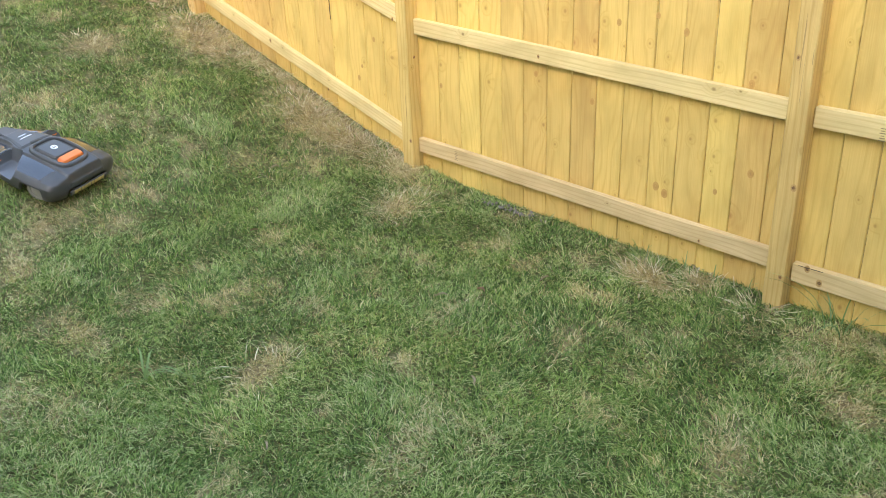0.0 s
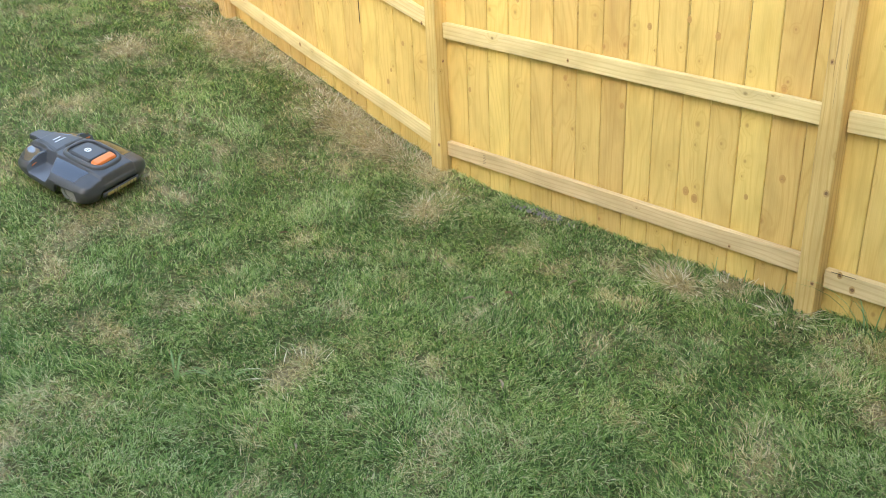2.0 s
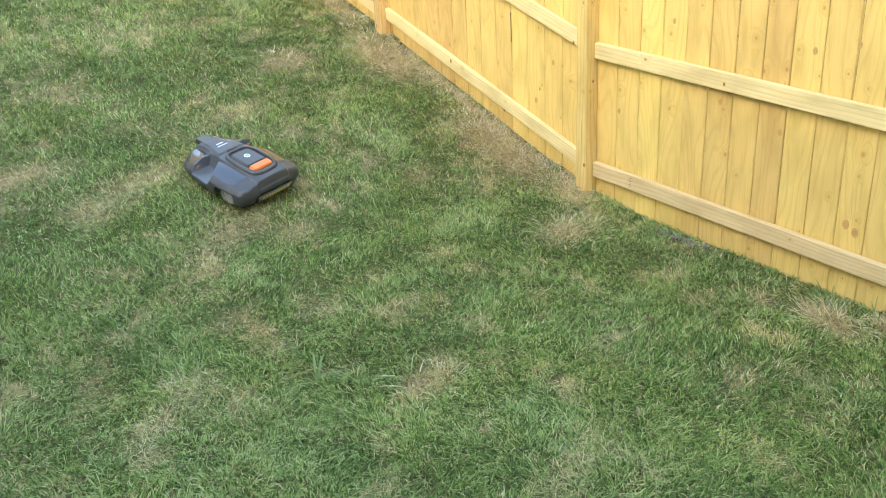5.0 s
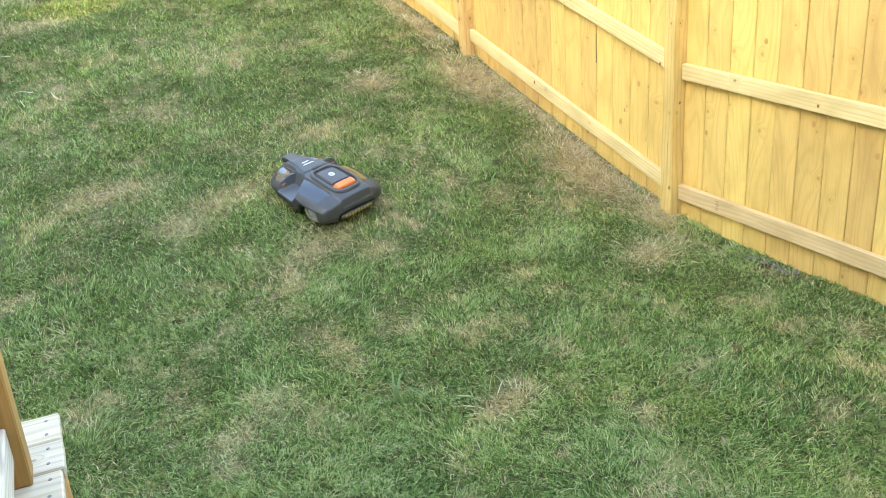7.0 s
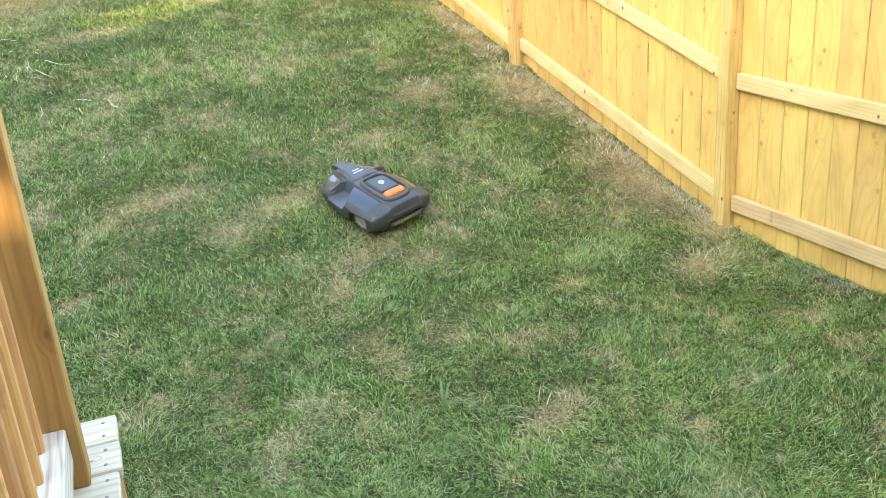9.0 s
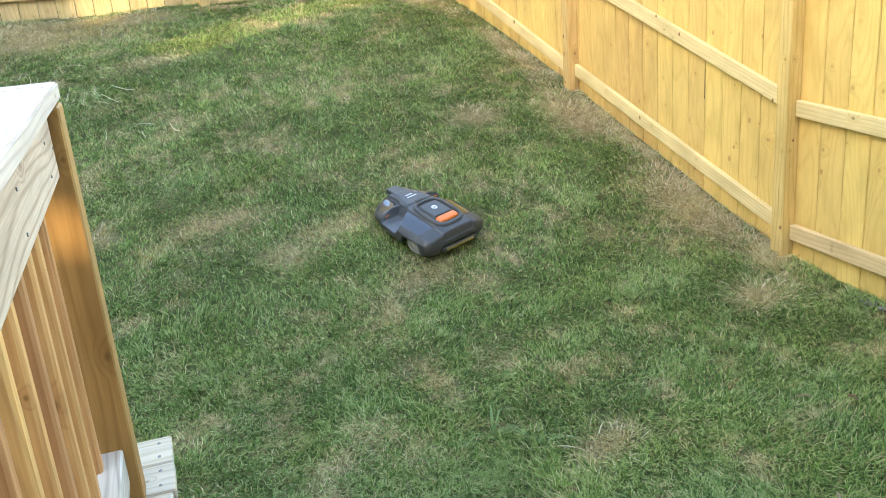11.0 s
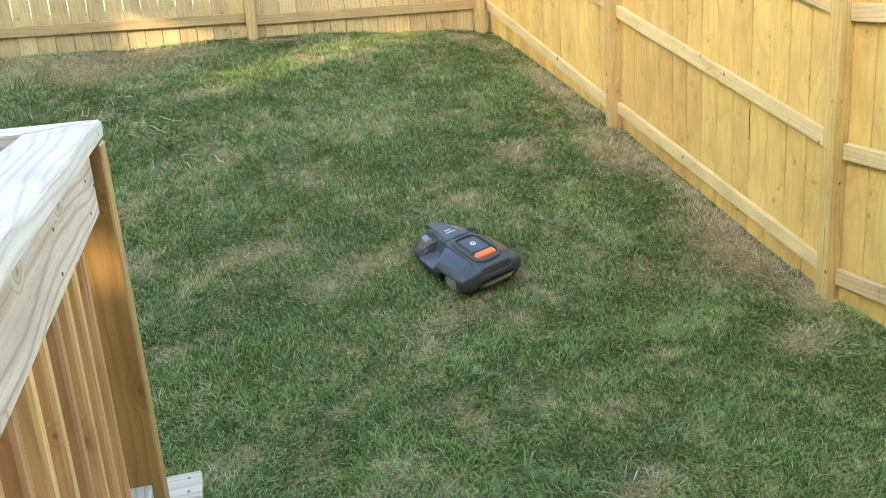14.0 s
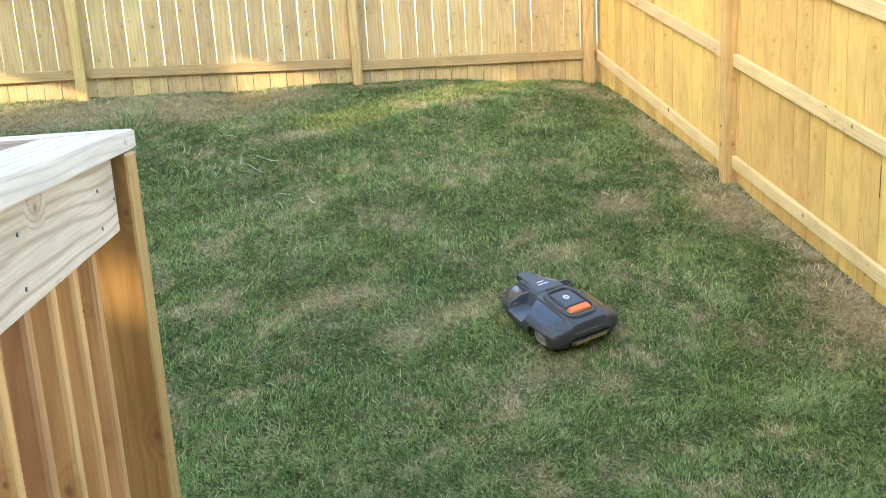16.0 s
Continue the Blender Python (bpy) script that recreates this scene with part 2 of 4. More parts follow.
# paler than the shell: the sky's reflection is put into this grey
M_HOLLOW = plastic("hollow_sheen_plastic", (0.085, 0.09, 0.098), 0.16, vary=0.06, dust=0.05)
M_SKIRT = plastic("dark_plastic", (0.022, 0.022, 0.023), 0.5, dust=0.15)
M_RUBBER = plastic("black_rubber", (0.018, 0.018, 0.018), 0.7, dust=0.3)
M_TYRE = plastic("grey_tyre", (0.3, 0.29, 0.26), 0.7, dust=0.5)
M_ORANGE = plastic("orange_plastic", (0.78, 0.17, 0.025), 0.35, dust=0.06)
M_MARK = plastic("pale_print", (0.62, 0.63, 0.64), 0.5, dust=0.05)
M_GOLD = plastic("amber_print", (0.36, 0.26, 0.08), 0.4, dust=0.05)
M_NAIL = plastic("galvanised_nail", (0.2, 0.19, 0.18), 0.5)
M_SOIL = soil_material()
M_BLADE = blade_material("lawn_blades", ((0.0, (0.046, 0.084, 0.019)), (0.35, (0.152, 0.255, 0.055)), (0.7, (0.32, 0.42, 0.12)), (1.0, (0.53, 0.57, 0.255))),
                         ((0.0, (0.21, 0.13, 0.05)), (0.45, (0.50, 0.35, 0.16)), (1.0, (0.80, 0.64, 0.38))), True)
M_SHADE_WALL = plastic("shade_wall_paint", (0.36, 0.335, 0.30), 0.6)


# ---------------------------------------------------------------- mesh helpers
def mesh_of(bm, name, mat, smooth=False):
    me = bpy.data.meshes.new(name)
    bm.to_mesh(me)
    bm.free()
    me.materials.append(mat)
    if smooth:
        me.polygons.foreach_set("use_smooth", [True] * len(me.polygons))
    return me


def part(name, bm, mat, parent=None, label="", m=None, smooth=False):
    """Links a bmesh (or a mesh) as one object under a thing."""
    me = bm if isinstance(bm, bpy.types.Mesh) else mesh_of(bm, name, mat, smooth)
    ob = new(name, me)
    ob.parent = parent
    if m is not None:
        ob.matrix_basis = m
    if label:
        ob["label"] = label
    return ob


def empty(name, m, label, category, group="", kind=""):
    ob = new(name)
    ob.empty_display_size = 0.1
    ob.matrix_basis = m
    return tagged(ob, label, category, group, kind)


def box(x0, x1, y0, y1, z0, z1, bevel=0.0, bm=None):
    """An upright box, its edges eased."""
    bm2 = bmesh.new()
    bmesh.ops.create_cube(bm2, size=1, matrix=Matrix.Translation(((x0 + x1) / 2, (y0 + y1) / 2, (z0 + z1) / 2)) @ Matrix.Diagonal((x1 - x0, y1 - y0, z1 - z0, 1)))
    if bevel:
        bmesh.ops.bevel(bm2, geom=bm2.edges[:], offset=bevel, segments=1, affect="EDGES")
    if bm is None:
        return bm2
    tmp = bpy.data.meshes.new("tmp")
    bm2.to_mesh(tmp)
    bm2.free()
    bm.from_mesh(tmp)
    bpy.data.meshes.remove(tmp)
    return bm


def cylinder(r, depth, m, seg=24, bevel=0.0):
    bm = bmesh.new()
    bmesh.ops.create_cone(bm, cap_ends=True, segments=seg, radius1=r, radius2=r, depth=depth, matrix=m)
    if bevel:
        rim = [e for e in bm.edges if len({round(abs((m.inverted() @ v.co).z), 4) for v in e.verts}) == 1 and all(abs(abs((m.inverted() @ v.co).z) - depth / 2) < 1e-4 for v in e.verts)]
        bmesh.ops.bevel(bm, geom=rim, offset=bevel, segments=2, affect="EDGES")
    return bm


# ---------------------------------------------------------------- ground
def axis_steps(a, b, c, d, fine, coarse):
    """Coordinates that are close together between b and c."""
    lo = np.linspace(a, b, coarse, endpoint=False)
    mid = np.linspace(b, c, fine, endpoint=False)
    return np.concatenate([lo, mid, np.linspace(c, d, coarse + 1)])


# withered places in the lawn: x, y, half length, half width, turn, strength
DRY = ((-1.0, 2.06, 0.30, 0.17, 20, 0.9), (-2.18, 0.41, 0.30, 0.16, 30, 0.6), (-1.84, 0.28, 0.22, 0.12, 10, 0.5), (-0.49, -0.37, 0.25, 0.16, 40, 0.75),
       (-0.20, -1.86, 0.24, 0.13, 75, 1.0), (-0.06, -2.06, 0.14, 0.10, 60, 0.8), (-1.97, -1.18, 0.3, 0.12, 30, 0.75), (-1.86, -1.95, 0.4, 0.12, 25, 0.5),
       (-1.13, -2.79, 0.36, 0.14, 30, 0.5), (-0.94, -1.93, 0.2, 0.1, 30, 0.5), (-0.89, 0.52, 0.22, 0.12, 20, 0.5), (-1.67, 1.49, 0.35, 0.14, 10, 0.6),
       (-3.05, 1.25, 0.45, 0.16, 5, 0.75), (-2.4, 1.02, 0.4, 0.15, 15, 0.7), (-2.75, 0.85, 0.2, 0.14, 0, 0.75), (-3.1, 3.6, 0.5, 0.15, 15, 0.6),
       (-1.25, -0.25, 0.16, 0.1, 20, 0.6), (-0.55, 0.32, 0.2, 0.1, 50, 0.6), (-1.05, 2.5, 0.22, 0.1, 30, 0.5), (-4.0, 4.75, 1.1, 0.22, 0, 0.85),
       (-3.1, 4.6, 0.6, 0.14, 0, 0.7), (-4.7, 4.45, 1.6, 0.5, 0, 1.4), (-3.4, 4.72, 0.9, 0.2, 0, 1.0), (-0.35, 4.65, 0.3, 0.18, 20, 0.9), (-2.2, 4.85, 0.5, 0.1, 0, 0.8), (-3.5, 3.9, 0.3, 0.1, 10, 0.6), (-3.14, 2.37, 0.3, 0.1, 20, 0.5), (-1.8, 1.7, 0.3, 0.1, 30, 0.45), (-2.05, 0.44, 0.28, 0.14, 30, 0.6),
       (-2.1, 0.45, 0.24, 0.12, 0, 0.5), (-1.8, 2.75, 0.3, 0.1, 15, 0.5), (-2.6, 2.1, 0.3, 0.12, 10, 0.5), (-0.16, 0.62, 0.62, 0.3, 88, 1.0), (-0.04, 1.2, 1.3, 0.09, 90, 0.9),
       (-0.2, 1.95, 0.5, 0.34, 84, 1.0), (-0.1, 3.2, 0.9, 0.18, 89, 0.9), (-0.12, -0.02, 0.25, 0.16, 60, 1.0), (-0.2, 4.4, 0.4, 0.15, 88, 0.6), (-0.55, -2.97, 0.2, 0.14, 30, 0.7))


def value_noise(x, y, cell, seed):
    """Smooth random field, 0 to 1, with features about one cell wide."""
    table = np.random.default_rng(seed).uniform(0, 1, (64, 64))
    u, v = np.asarray(x, float) / cell, np.asarray(y, float) / cell
    i, j = np.floor(u).astype(int), np.floor(v).astype(int)
    fu, fv = u - i, v - j
    fu, fv = fu * fu * (3 - 2 * fu), fv * fv * (3 - 2 * fv)
    t = lambda p, q: table[p % 64, q % 64]
    return (t(i, j) * (1 - fu) + t(i + 1, j) * fu) * (1 - fv) + (t(i, j + 1) * (1 - fu) + t(i + 1, j + 1) * fu) * fv


def ridges(x, y, seed):
    """Low uneven swaths that cross the slope, 0 to 1."""
    u, v = x + 0.25 * y, y - 0.25 * x
    return 0.6 * value_noise(u * 0.28, v, 0.21, seed) + 0.4 * value_noise(u * 0.4, v, 0.085, seed + 1)


def dryness(x, y):
    """How withered the lawn is, 0 to 1."""
    x, y = np.asarray(x, float), np.asarray(y, float)
    n1, n2, n3 = 0.4 * value_noise(x, y, 0.42, 1) + 0.6 * ridges(x, y, 31), value_noise(x, y, 0.14, 2), value_noise(x, y, 0.05, 3)
    mottle = 0.36 * n1 + 0.34 * n2 + 0.3 * n3
    out = 0.09 + 0.78 * np.clip((mottle - 0.53) / 0.30, 0, 1)
    for px, py, a, b, turn, s in DRY:
        c, q = math.cos(radians(turn)), math.sin(radians(turn))
        u, v = (x - px) * c + (y - py) * q, -(x - px) * q + (y - py) * c
        r2 = (u / a) ** 2 + (v / b) ** 2
        out = np.maximum(out, 1.25 * s * np.exp(-r2 * (0.7 + 1.9 * (0.5 * n2 + 0.5 * n3))) * (0.6 + 0.6 * n3))
    return np.clip(out, 0, 1)


def build_ground():
    xs = axis_steps(-400, -7.5, 1.0, 400, 170, 14)
    ys = axis_steps(-400, -5.0, 6.0, 400, 200, 14)
    gx, gy = np.meshgrid(xs, ys)
    z = ground_z(np.clip(gx, -9, 1.5), np.clip(gy, -8, 9))
    co = np.stack([gx, gy, z], -1).reshape(-1, 3)
    nx, ny = len(xs), len(ys)
    i = np.arange(nx * ny).reshape(ny, nx)
    faces = np.stack([i[:-1, :-1], i[:-1, 1:], i[1:, 1:], i[1:, :-1]], -1).reshape(-1, 4)
    me = bpy.data.meshes.new("ground")
    me.from_pydata(co.tolist(), [], faces.tolist())
    me.materials.append(M_SOIL)
    me.polygons.foreach_set("use_smooth", [True] * len(me.polygons))
    at = me.attributes.new("dry", "FLOAT", "POINT")
    near = (gx > -9) & (gx < 1) & (gy > -6) & (gy < 6)
    at.data.foreach_set("value", np.where(near, dryness(gx, gy), 0.2).reshape(-1))
    return tagged(new("ground", me), "sloping ground of thatch and soil under the lawn", "ground", kind="structure")


build_ground()


def blades(name, x, y, h, w, tipx, tipy, tone, dry, mat, label):
    """Many blades in one mesh: each a bent strip that ends in a point."""
    rng = np.random.default_rng(len(x))
    n = len(x)
    z = ground_z(x, y) - 0.004
    face = np.arctan2(tipy, tipx) + np.pi / 2 + rng.normal(0, 0.6, n)
    wx, wy = np.cos(face) * w / 2, np.sin(face) * w / 2
    p = np.empty((n, 5, 3), np.float32)
    p[:, 0] = np.stack([x - 0.7 * wx, y - 0.7 * wy, z], -1)
    p[:, 1] = np.stack([x + 0.7 * wx, y + 0.7 * wy, z], -1)
    p[:, 2] = np.stack([x + wx + tipx * 0.38, y + wy + tipy * 0.38, z + h * 0.68], -1)
    p[:, 3] = np.stack([x - wx + tipx * 0.38, y - wy + tipy * 0.38, z + h * 0.68], -1)
    p[:, 4] = np.stack([x + tipx, y + tipy, z + h], -1)
    p[:, 4, 2] += (ground_z(x + tipx, y + tipy) - ground_z(x, y)) * 0.7
    me = bpy.data.meshes.new(name)
    me.vertices.add(n * 5)
    me.vertices.foreach_set("co", p.reshape(-1))
    b = (np.arange(n) * 5)[:, None]
    loops = np.concatenate([b + np.array([[0, 1, 2, 3]]), b + np.array([[3, 2, 4]])], 1).reshape(-1)
    me.loops.add(n * 7)
    me.loops.foreach_set("vertex_index", loops.astype(np.int32))
    start = (np.arange(n) * 7)[:, None] + np.array([[0, 4]])
    me.polygons.add(n * 2)
    me.polygons.foreach_set("loop_start", start.reshape(-1).astype(np.int32))
    me.update(calc_edges=True)
    for key, v in (("dry", dry), ("tone", tone)):
        me.attributes.new(key, "FLOAT", "POINT").data.foreach_set("value", np.repeat(v.astype(np.float32), 5))
    me.materials.append(mat)
    return tagged(new(name, me), label, "grass", kind="stuff")


def lawn_area(x, y, rng):
    """Where blades grow: thick near the deck, thinner far off."""
    dist = np.hypot(x + 3.6, y + 3.9)
    bearing = np.degrees(np.arctan2(x + 3.6, y + 3.9))
    ok = rng.uniform(0, 1, len(x)) < np.clip(3.8 / np.maximum(dist, 1), 0.48, 1)
    seen = (bearing > -34) & (bearing < 80) & (dist > 1.5)
    ok &= seen | (rng.uniform(0, 1, len(x)) < 0.10)
    return ok & ~((x < -3.56) & (y < -1.6))


def build_lawn():
    rng = np.random.default_rng(7)
    n = 262000
    cx, cy = rng.uniform(-8.5, 0.05, n), rng.uniform(-5.4, 5.05, n)
    keep = lawn_area(cx, cy, rng)
    cx, cy = cx[keep], cy[keep]
    per = rng.integers(5, 12, len(cx))
    i = np.repeat(np.arange(len(cx)), per)
    m = len(i)
    a, r = rng.uniform(0, 2 * np.pi, m), np.abs(rng.normal(0, 0.011, m))
    x, y = np.minimum(cx[i] + r * np.cos(a), 0.06), cy[i] + r * np.sin(a)
    flow = 2.5 * np.pi * value_noise(cx, cy, 0.45, 11) + rng.normal(0, 0.5, len(cx))
    size = 0.65 + 0.5 * value_noise(cx, cy, 0.28, 12) + 0.4 * value_noise(cx, cy, 0.09, 13)
    swath = ridges(cx, cy, 41)
    size *= 0.68 + 0.55 * swath
    d = dryness(cx, cy)
    dry = np.clip((rng.uniform(0, 1, m) < np.minimum(d[i] * 1.05, 0.97)) * rng.uniform(0.6, 1.0, m), 0, 1)
    h = rng.uniform(0.010, 0.034, m) * size[i] * np.where(dry > 0.3, 0.8, 1.0 - 0.55 * d[i])
    out = rng.uniform(0.010, 0.048, m) * size[i]
    comb = rng.uniform(0.0, 0.03, m)
    tipx, tipy = out * np.cos(a) + comb * np.cos(flow[i]), out * np.sin(a) + comb * np.sin(flow[i])
    w = rng.uniform(0.002, 0.0046, m)
    tone = np.clip(0.2 * value_noise(cx, cy, 0.3, 14)[i] + 0.16 * value_noise(cx, cy, 0.08, 15)[i] + 0.26 * rng.uniform(0, 1, len(cx))[i] + rng.normal(0.11, 0.35, m) + 0.42 * (swath[i] - 0.47), 0, 1)
    tone = np.where(dry > 0.3, np.clip(tone + 0.2, 0, 1), tone)
    blades("lawn", x, y, h, w, tipx, tipy, tone, dry, M_BLADE, "mown green lawn with straw-coloured withered patches")
    # loose dead stems that lie on top, thickest where the lawn is withered
    n = 330000
    x, y = rng.uniform(-7.0, -0.02, n), rng.uniform(-4.5, 4.95, n)
    keep = lawn_area(x, y, rng) & (rng.uniform(0, 1, n) < 0.05 + 0.95 * dryness(x, y) ** 1.4)
    x, y = x[keep], y[keep]
    m = len(x)
    a, ln = rng.uniform(0, 2 * np.pi, m), rng.uniform(0.012, 0.055, m)
    blades("dead_stems", x, y, rng.uniform(0.012, 0.034, m), rng.uniform(0.0014, 0.0032, m), ln * np.cos(a), ln * np.sin(a), rng.uniform(0.1, 1, m), np.ones(m), M_BLADE, "thin pale dead grass stems lying on the lawn")


build_lawn()

# ---------------------------------------------------------------- fences
PICKET_W, PICKET_T, RAIL_H, RAIL_T = 0.14, 0.018, 0.09, 0.038


def picket_mesh(name, h, seed, mat):
    """A board with dog-eared top and slightly uneven edges."""
    rng = random.Random(seed)
    bm = bmesh.new()
    w = PICKET_W / 2 - 0.0015
    pts = [(-w, 0), (w, 0), (w, h - 0.03), (w - 0.03, h), (-w + 0.03, h), (-w, h - 0.03)]
    pts = [(a + rng.uniform(-0.0012, 0.0012), b) for a, b in pts]
    f = [bm.verts.new((a, 0, b)) for a, b in pts]
    k = [bm.verts.new((a, PICKET_T, b)) for a, b in pts]
    bm.faces.new(f)
    bm.faces.new(k[::-1])
    for i in range(6):
        j = (i + 1) % 6
        bm.faces.new((f[j], f[i], k[i], k[j]))
    bmesh.ops.recalc_face_normals(bm, faces=bm.faces[:])
    bmesh.ops.bevel(bm, geom=[e for e in bm.edges if abs(e.verts[0].co.z - e.verts[1].co.z) > 1 and e.verts[0].co.y < 0.001], offset=0.0025, segments=1, affect="EDGES")
    return mesh_of(bm, name, mat)


PICKETS = [picket_mesh("picket", 1.78 + 0.01 * i, i, M_PICKET) for i in range(4)]
BACK_PICKETS = [picket_mesh("picket", 1.78 + 0.01 * i, i, M_PICKET_BACK) for i in range(4)]


def post_mesh(h):
    bm = box(-0.045, 0.045, -0.045, 0.045, -0.25, h, 0.004)
    return mesh_of(bm, "post", M_POST)


POST = post_mesh(1.86)


def rail_mesh(a, b, mat, axis):
    """A sloping rail between two points of its top front edge."""
    bm = box(0, 1, 0, RAIL_T, -RAIL_H, 0)
    for v in bm.verts:
        t = v.co.x
        run, z = a[0] + (b[0] - a[0]) * t, a[1] + (b[1] - a[1]) * t + v.co.z
        v.co = (v.co.y, run, z) if axis == "y" else (run, v.co.y, z)
    slope = math.atan2(b[1] - a[1], b[0] - a[0])
    m = Matrix.Translation((0, a[0], a[1])) @ Matrix.Rotation(slope, 4, "X") if axis == "y" else Matrix.Translation((a[0], 0, a[1])) @ Matrix.Rotation(-slope, 4, "Y")
    bm.transform(m.inverted())
    bmesh.ops.recalc_face_normals(bm, faces=bm.faces[:])
    bmesh.ops.bevel(bm, geom=bm.edges[:], offset=0.003, segments=1, affect="EDGES")
    return mesh_of(bm, "rail", mat), m


def turned(z):
    return Matrix.Rotation(radians(z), 4, "Z")


def even(first, pitch, n):
    return [first + pitch * k for k in range(n)]


def fence_span(fence, axis, a, b, low_a, low_b, mid_a, mid_b, mat, seed, joints, gap, boards, ends=(0.045, 0.045), drop=0.265):
    """Three rails and their pickets between two posts; a and b run along the axis, low and mid are rail tops.
    joints: where the pickets meet; ends: how far the pickets run on behind the posts."""
    rng = random.Random(seed)
    up = 1.46
    for za, zb in ((low_a, low_b), (mid_a, mid_b), (low_a + up, low_b + up)):
        me, m = rail_mesh((a, za), (b, zb), mat, axis)
        part("rail", me, mat, fence, m=m)
    lo, hi = (a - ends[0], b + ends[1]) if a < b else (b - ends[1], a + ends[0])
    joints = [lo] + sorted(j for j in joints if lo + 0.02 < j < hi - 0.02) + [hi]
    for j0, j1 in zip(joints, joints[1:]):
        c = (j0 + j1) / 2
        t = (c - a) / (b - a)
        z = low_a + (low_b - low_a) * t - drop + rng.uniform(-0.012, 0.012)
        off = RAIL_T + 0.001 + rng.uniform(0, 0.005)
        s = (j1 - j0 - gap + rng.uniform(-0.002, 0.001)) / PICKET_W
        turn = turned(-90) if axis == "y" else Matrix()
        m = Matrix.Translation((off, c, z) if axis == "y" else (c, off, z)) @ turn @ Matrix.Rotation(radians(rng.uniform(-0.12, 0.12)), 4, "Y")
        part("picket", boards[rng.randrange(4)], None, fence, m=m @ Matrix.Diagonal((s, 1, 1, 1)))


def fence_post(fence, x, y, z, lean=0.0):
    part("post", POST, M_POST, fence, "square pine post with end cracks", Matrix.Translation((x, y, z)) @ Matrix.Rotation(radians(lean), 4, "X"))


side = empty("fence", pose(0, 0, 0), "new yellow pine privacy fence with three rails along the lawn", "fence", kind="structure")
for y, z in ((-4.86, -0.22), (-2.41, -0.12), (-0.008, 0.03), (2.37, 0.72)):
    fence_post(side, -0.005, y, z)
fence_post(side, -0.075, 4.925, 1.38)
fence_span(side, "y", -4.81, -2.462, 0.09, 0.105, 0.80, 0.82, M_RAIL_Y, 11, even(-2.582, -0.153, 16), 0.003, PICKETS)
fence_span(side, "y", -2.358, -0.06, 0.138, 0.203, 0.828, 0.926, M_RAIL_Y, 12, (-0.21, -0.384, -0.545, -0.707, -0.866, -1.026, -1.187, -1.342, -1.505, -1.665, -1.814, -1.968, -2.117, -2.277), 0.003, PICKETS)
fence_span(side, "y", 0.044, 2.318, 0.232, 0.922, 0.966, 1.662, M_RAIL_Y, 13, even(0.265, 0.1695, 13), 0.003, PICKETS)
fence_span(side, "y", 2.422, 4.985, 0.925, 1.74, 1.705, 2.49, M_RAIL_Y, 14, even(2.665, 0.171, 14), 0.003, PICKETS, (0.045, 0.0), 0.32)

back = empty("fence", pose(0, 4.99, 0), "pine privacy fence with narrow light gaps between its pickets", "fence", kind="structure")
for x, z in ((-2.415, 1.54), (-4.905, 1.54), (-7.36, 1.52)):
    fence_post(back, x, -0.012, z)
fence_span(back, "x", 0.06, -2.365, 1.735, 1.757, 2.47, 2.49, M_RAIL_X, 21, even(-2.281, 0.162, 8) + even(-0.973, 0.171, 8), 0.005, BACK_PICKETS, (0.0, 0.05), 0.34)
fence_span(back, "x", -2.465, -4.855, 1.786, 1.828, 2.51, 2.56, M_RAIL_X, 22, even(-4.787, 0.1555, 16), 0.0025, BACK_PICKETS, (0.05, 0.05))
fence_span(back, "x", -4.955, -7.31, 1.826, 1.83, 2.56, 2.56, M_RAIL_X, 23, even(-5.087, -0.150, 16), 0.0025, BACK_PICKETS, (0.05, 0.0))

# knots that stand out, and a split picket
M_STRIPE = plastic("dark_stripe", (0.03, 0.018, 0.008), 0.9)


def knot_material(name, heart, ring, bark, wood_tone):
    """Growth rings of a cut branch, round the object's own x axis, fading into the board."""
    m, n, l, p = material(name)
    tc, no, info = n.new("ShaderNodeTexCoord"), n.new("ShaderNodeTexNoise"), n.new("ShaderNodeObjectInfo")
    l.new(tc.outputs["Object"], no.inputs["Vector"])
    no.noise_dimensions = "4D"
    l.new(calc(n, l, "MULTIPLY", info.outputs["Random"], 40.0), no.inputs["W"])
    no.inputs["Scale"].default_value, no.inputs["Detail"].default_value = 1.6, 3.0
    flat = n.new("ShaderNodeVectorMath")
    flat.operation = "MULTIPLY"
    flat.inputs[1].default_value = (0, 1, 1)
    l.new(tc.outputs["Object"], flat.inputs[0])
    ln = n.new("ShaderNodeVectorMath")
    ln.operation = "LENGTH"
    l.new(flat.outputs[0], ln.inputs[0])
    r = calc(n, l, "ADD", ln.outputs["Value"], calc(n, l, "MULTIPLY_ADD", no.outputs["Fac"], 1.1, -0.5))
    cr = ramp(n, ((0.0, bark), (0.16, heart), (0.4, ring), (0.78, wood_tone)))
    l.new(r, cr.inputs[0])
    l.new(cr.outputs[0], p.inputs["Base Color"])
    p.inputs["Roughness"].default_value = 0.65
    return m


def knot_mesh(mat):
    """A low dome, unit radius, facing -x."""
    bm = bmesh.new()
    rings = [[bm.verts.new((-h, r * math.cos(a), r * math.sin(a) * 1.15)) for a in (2 * math.pi * i / 14 for i in range(14))] for r, h in ((1.0, -0.2), (0.96, 0.05), (0.6, 0.12), (0.25, 0.1))]
    for p, q in zip(rings, rings[1:]):
        for i in range(14):
            bm.faces.new((p[i], q[i], q[(i + 1) % 14], p[(i + 1) % 14]))
    bm.faces.new(rings[-1])
    bmesh.ops.recalc_face_normals(bm, faces=bm.faces[:])
    return mesh_of(bm, "knot", mat)


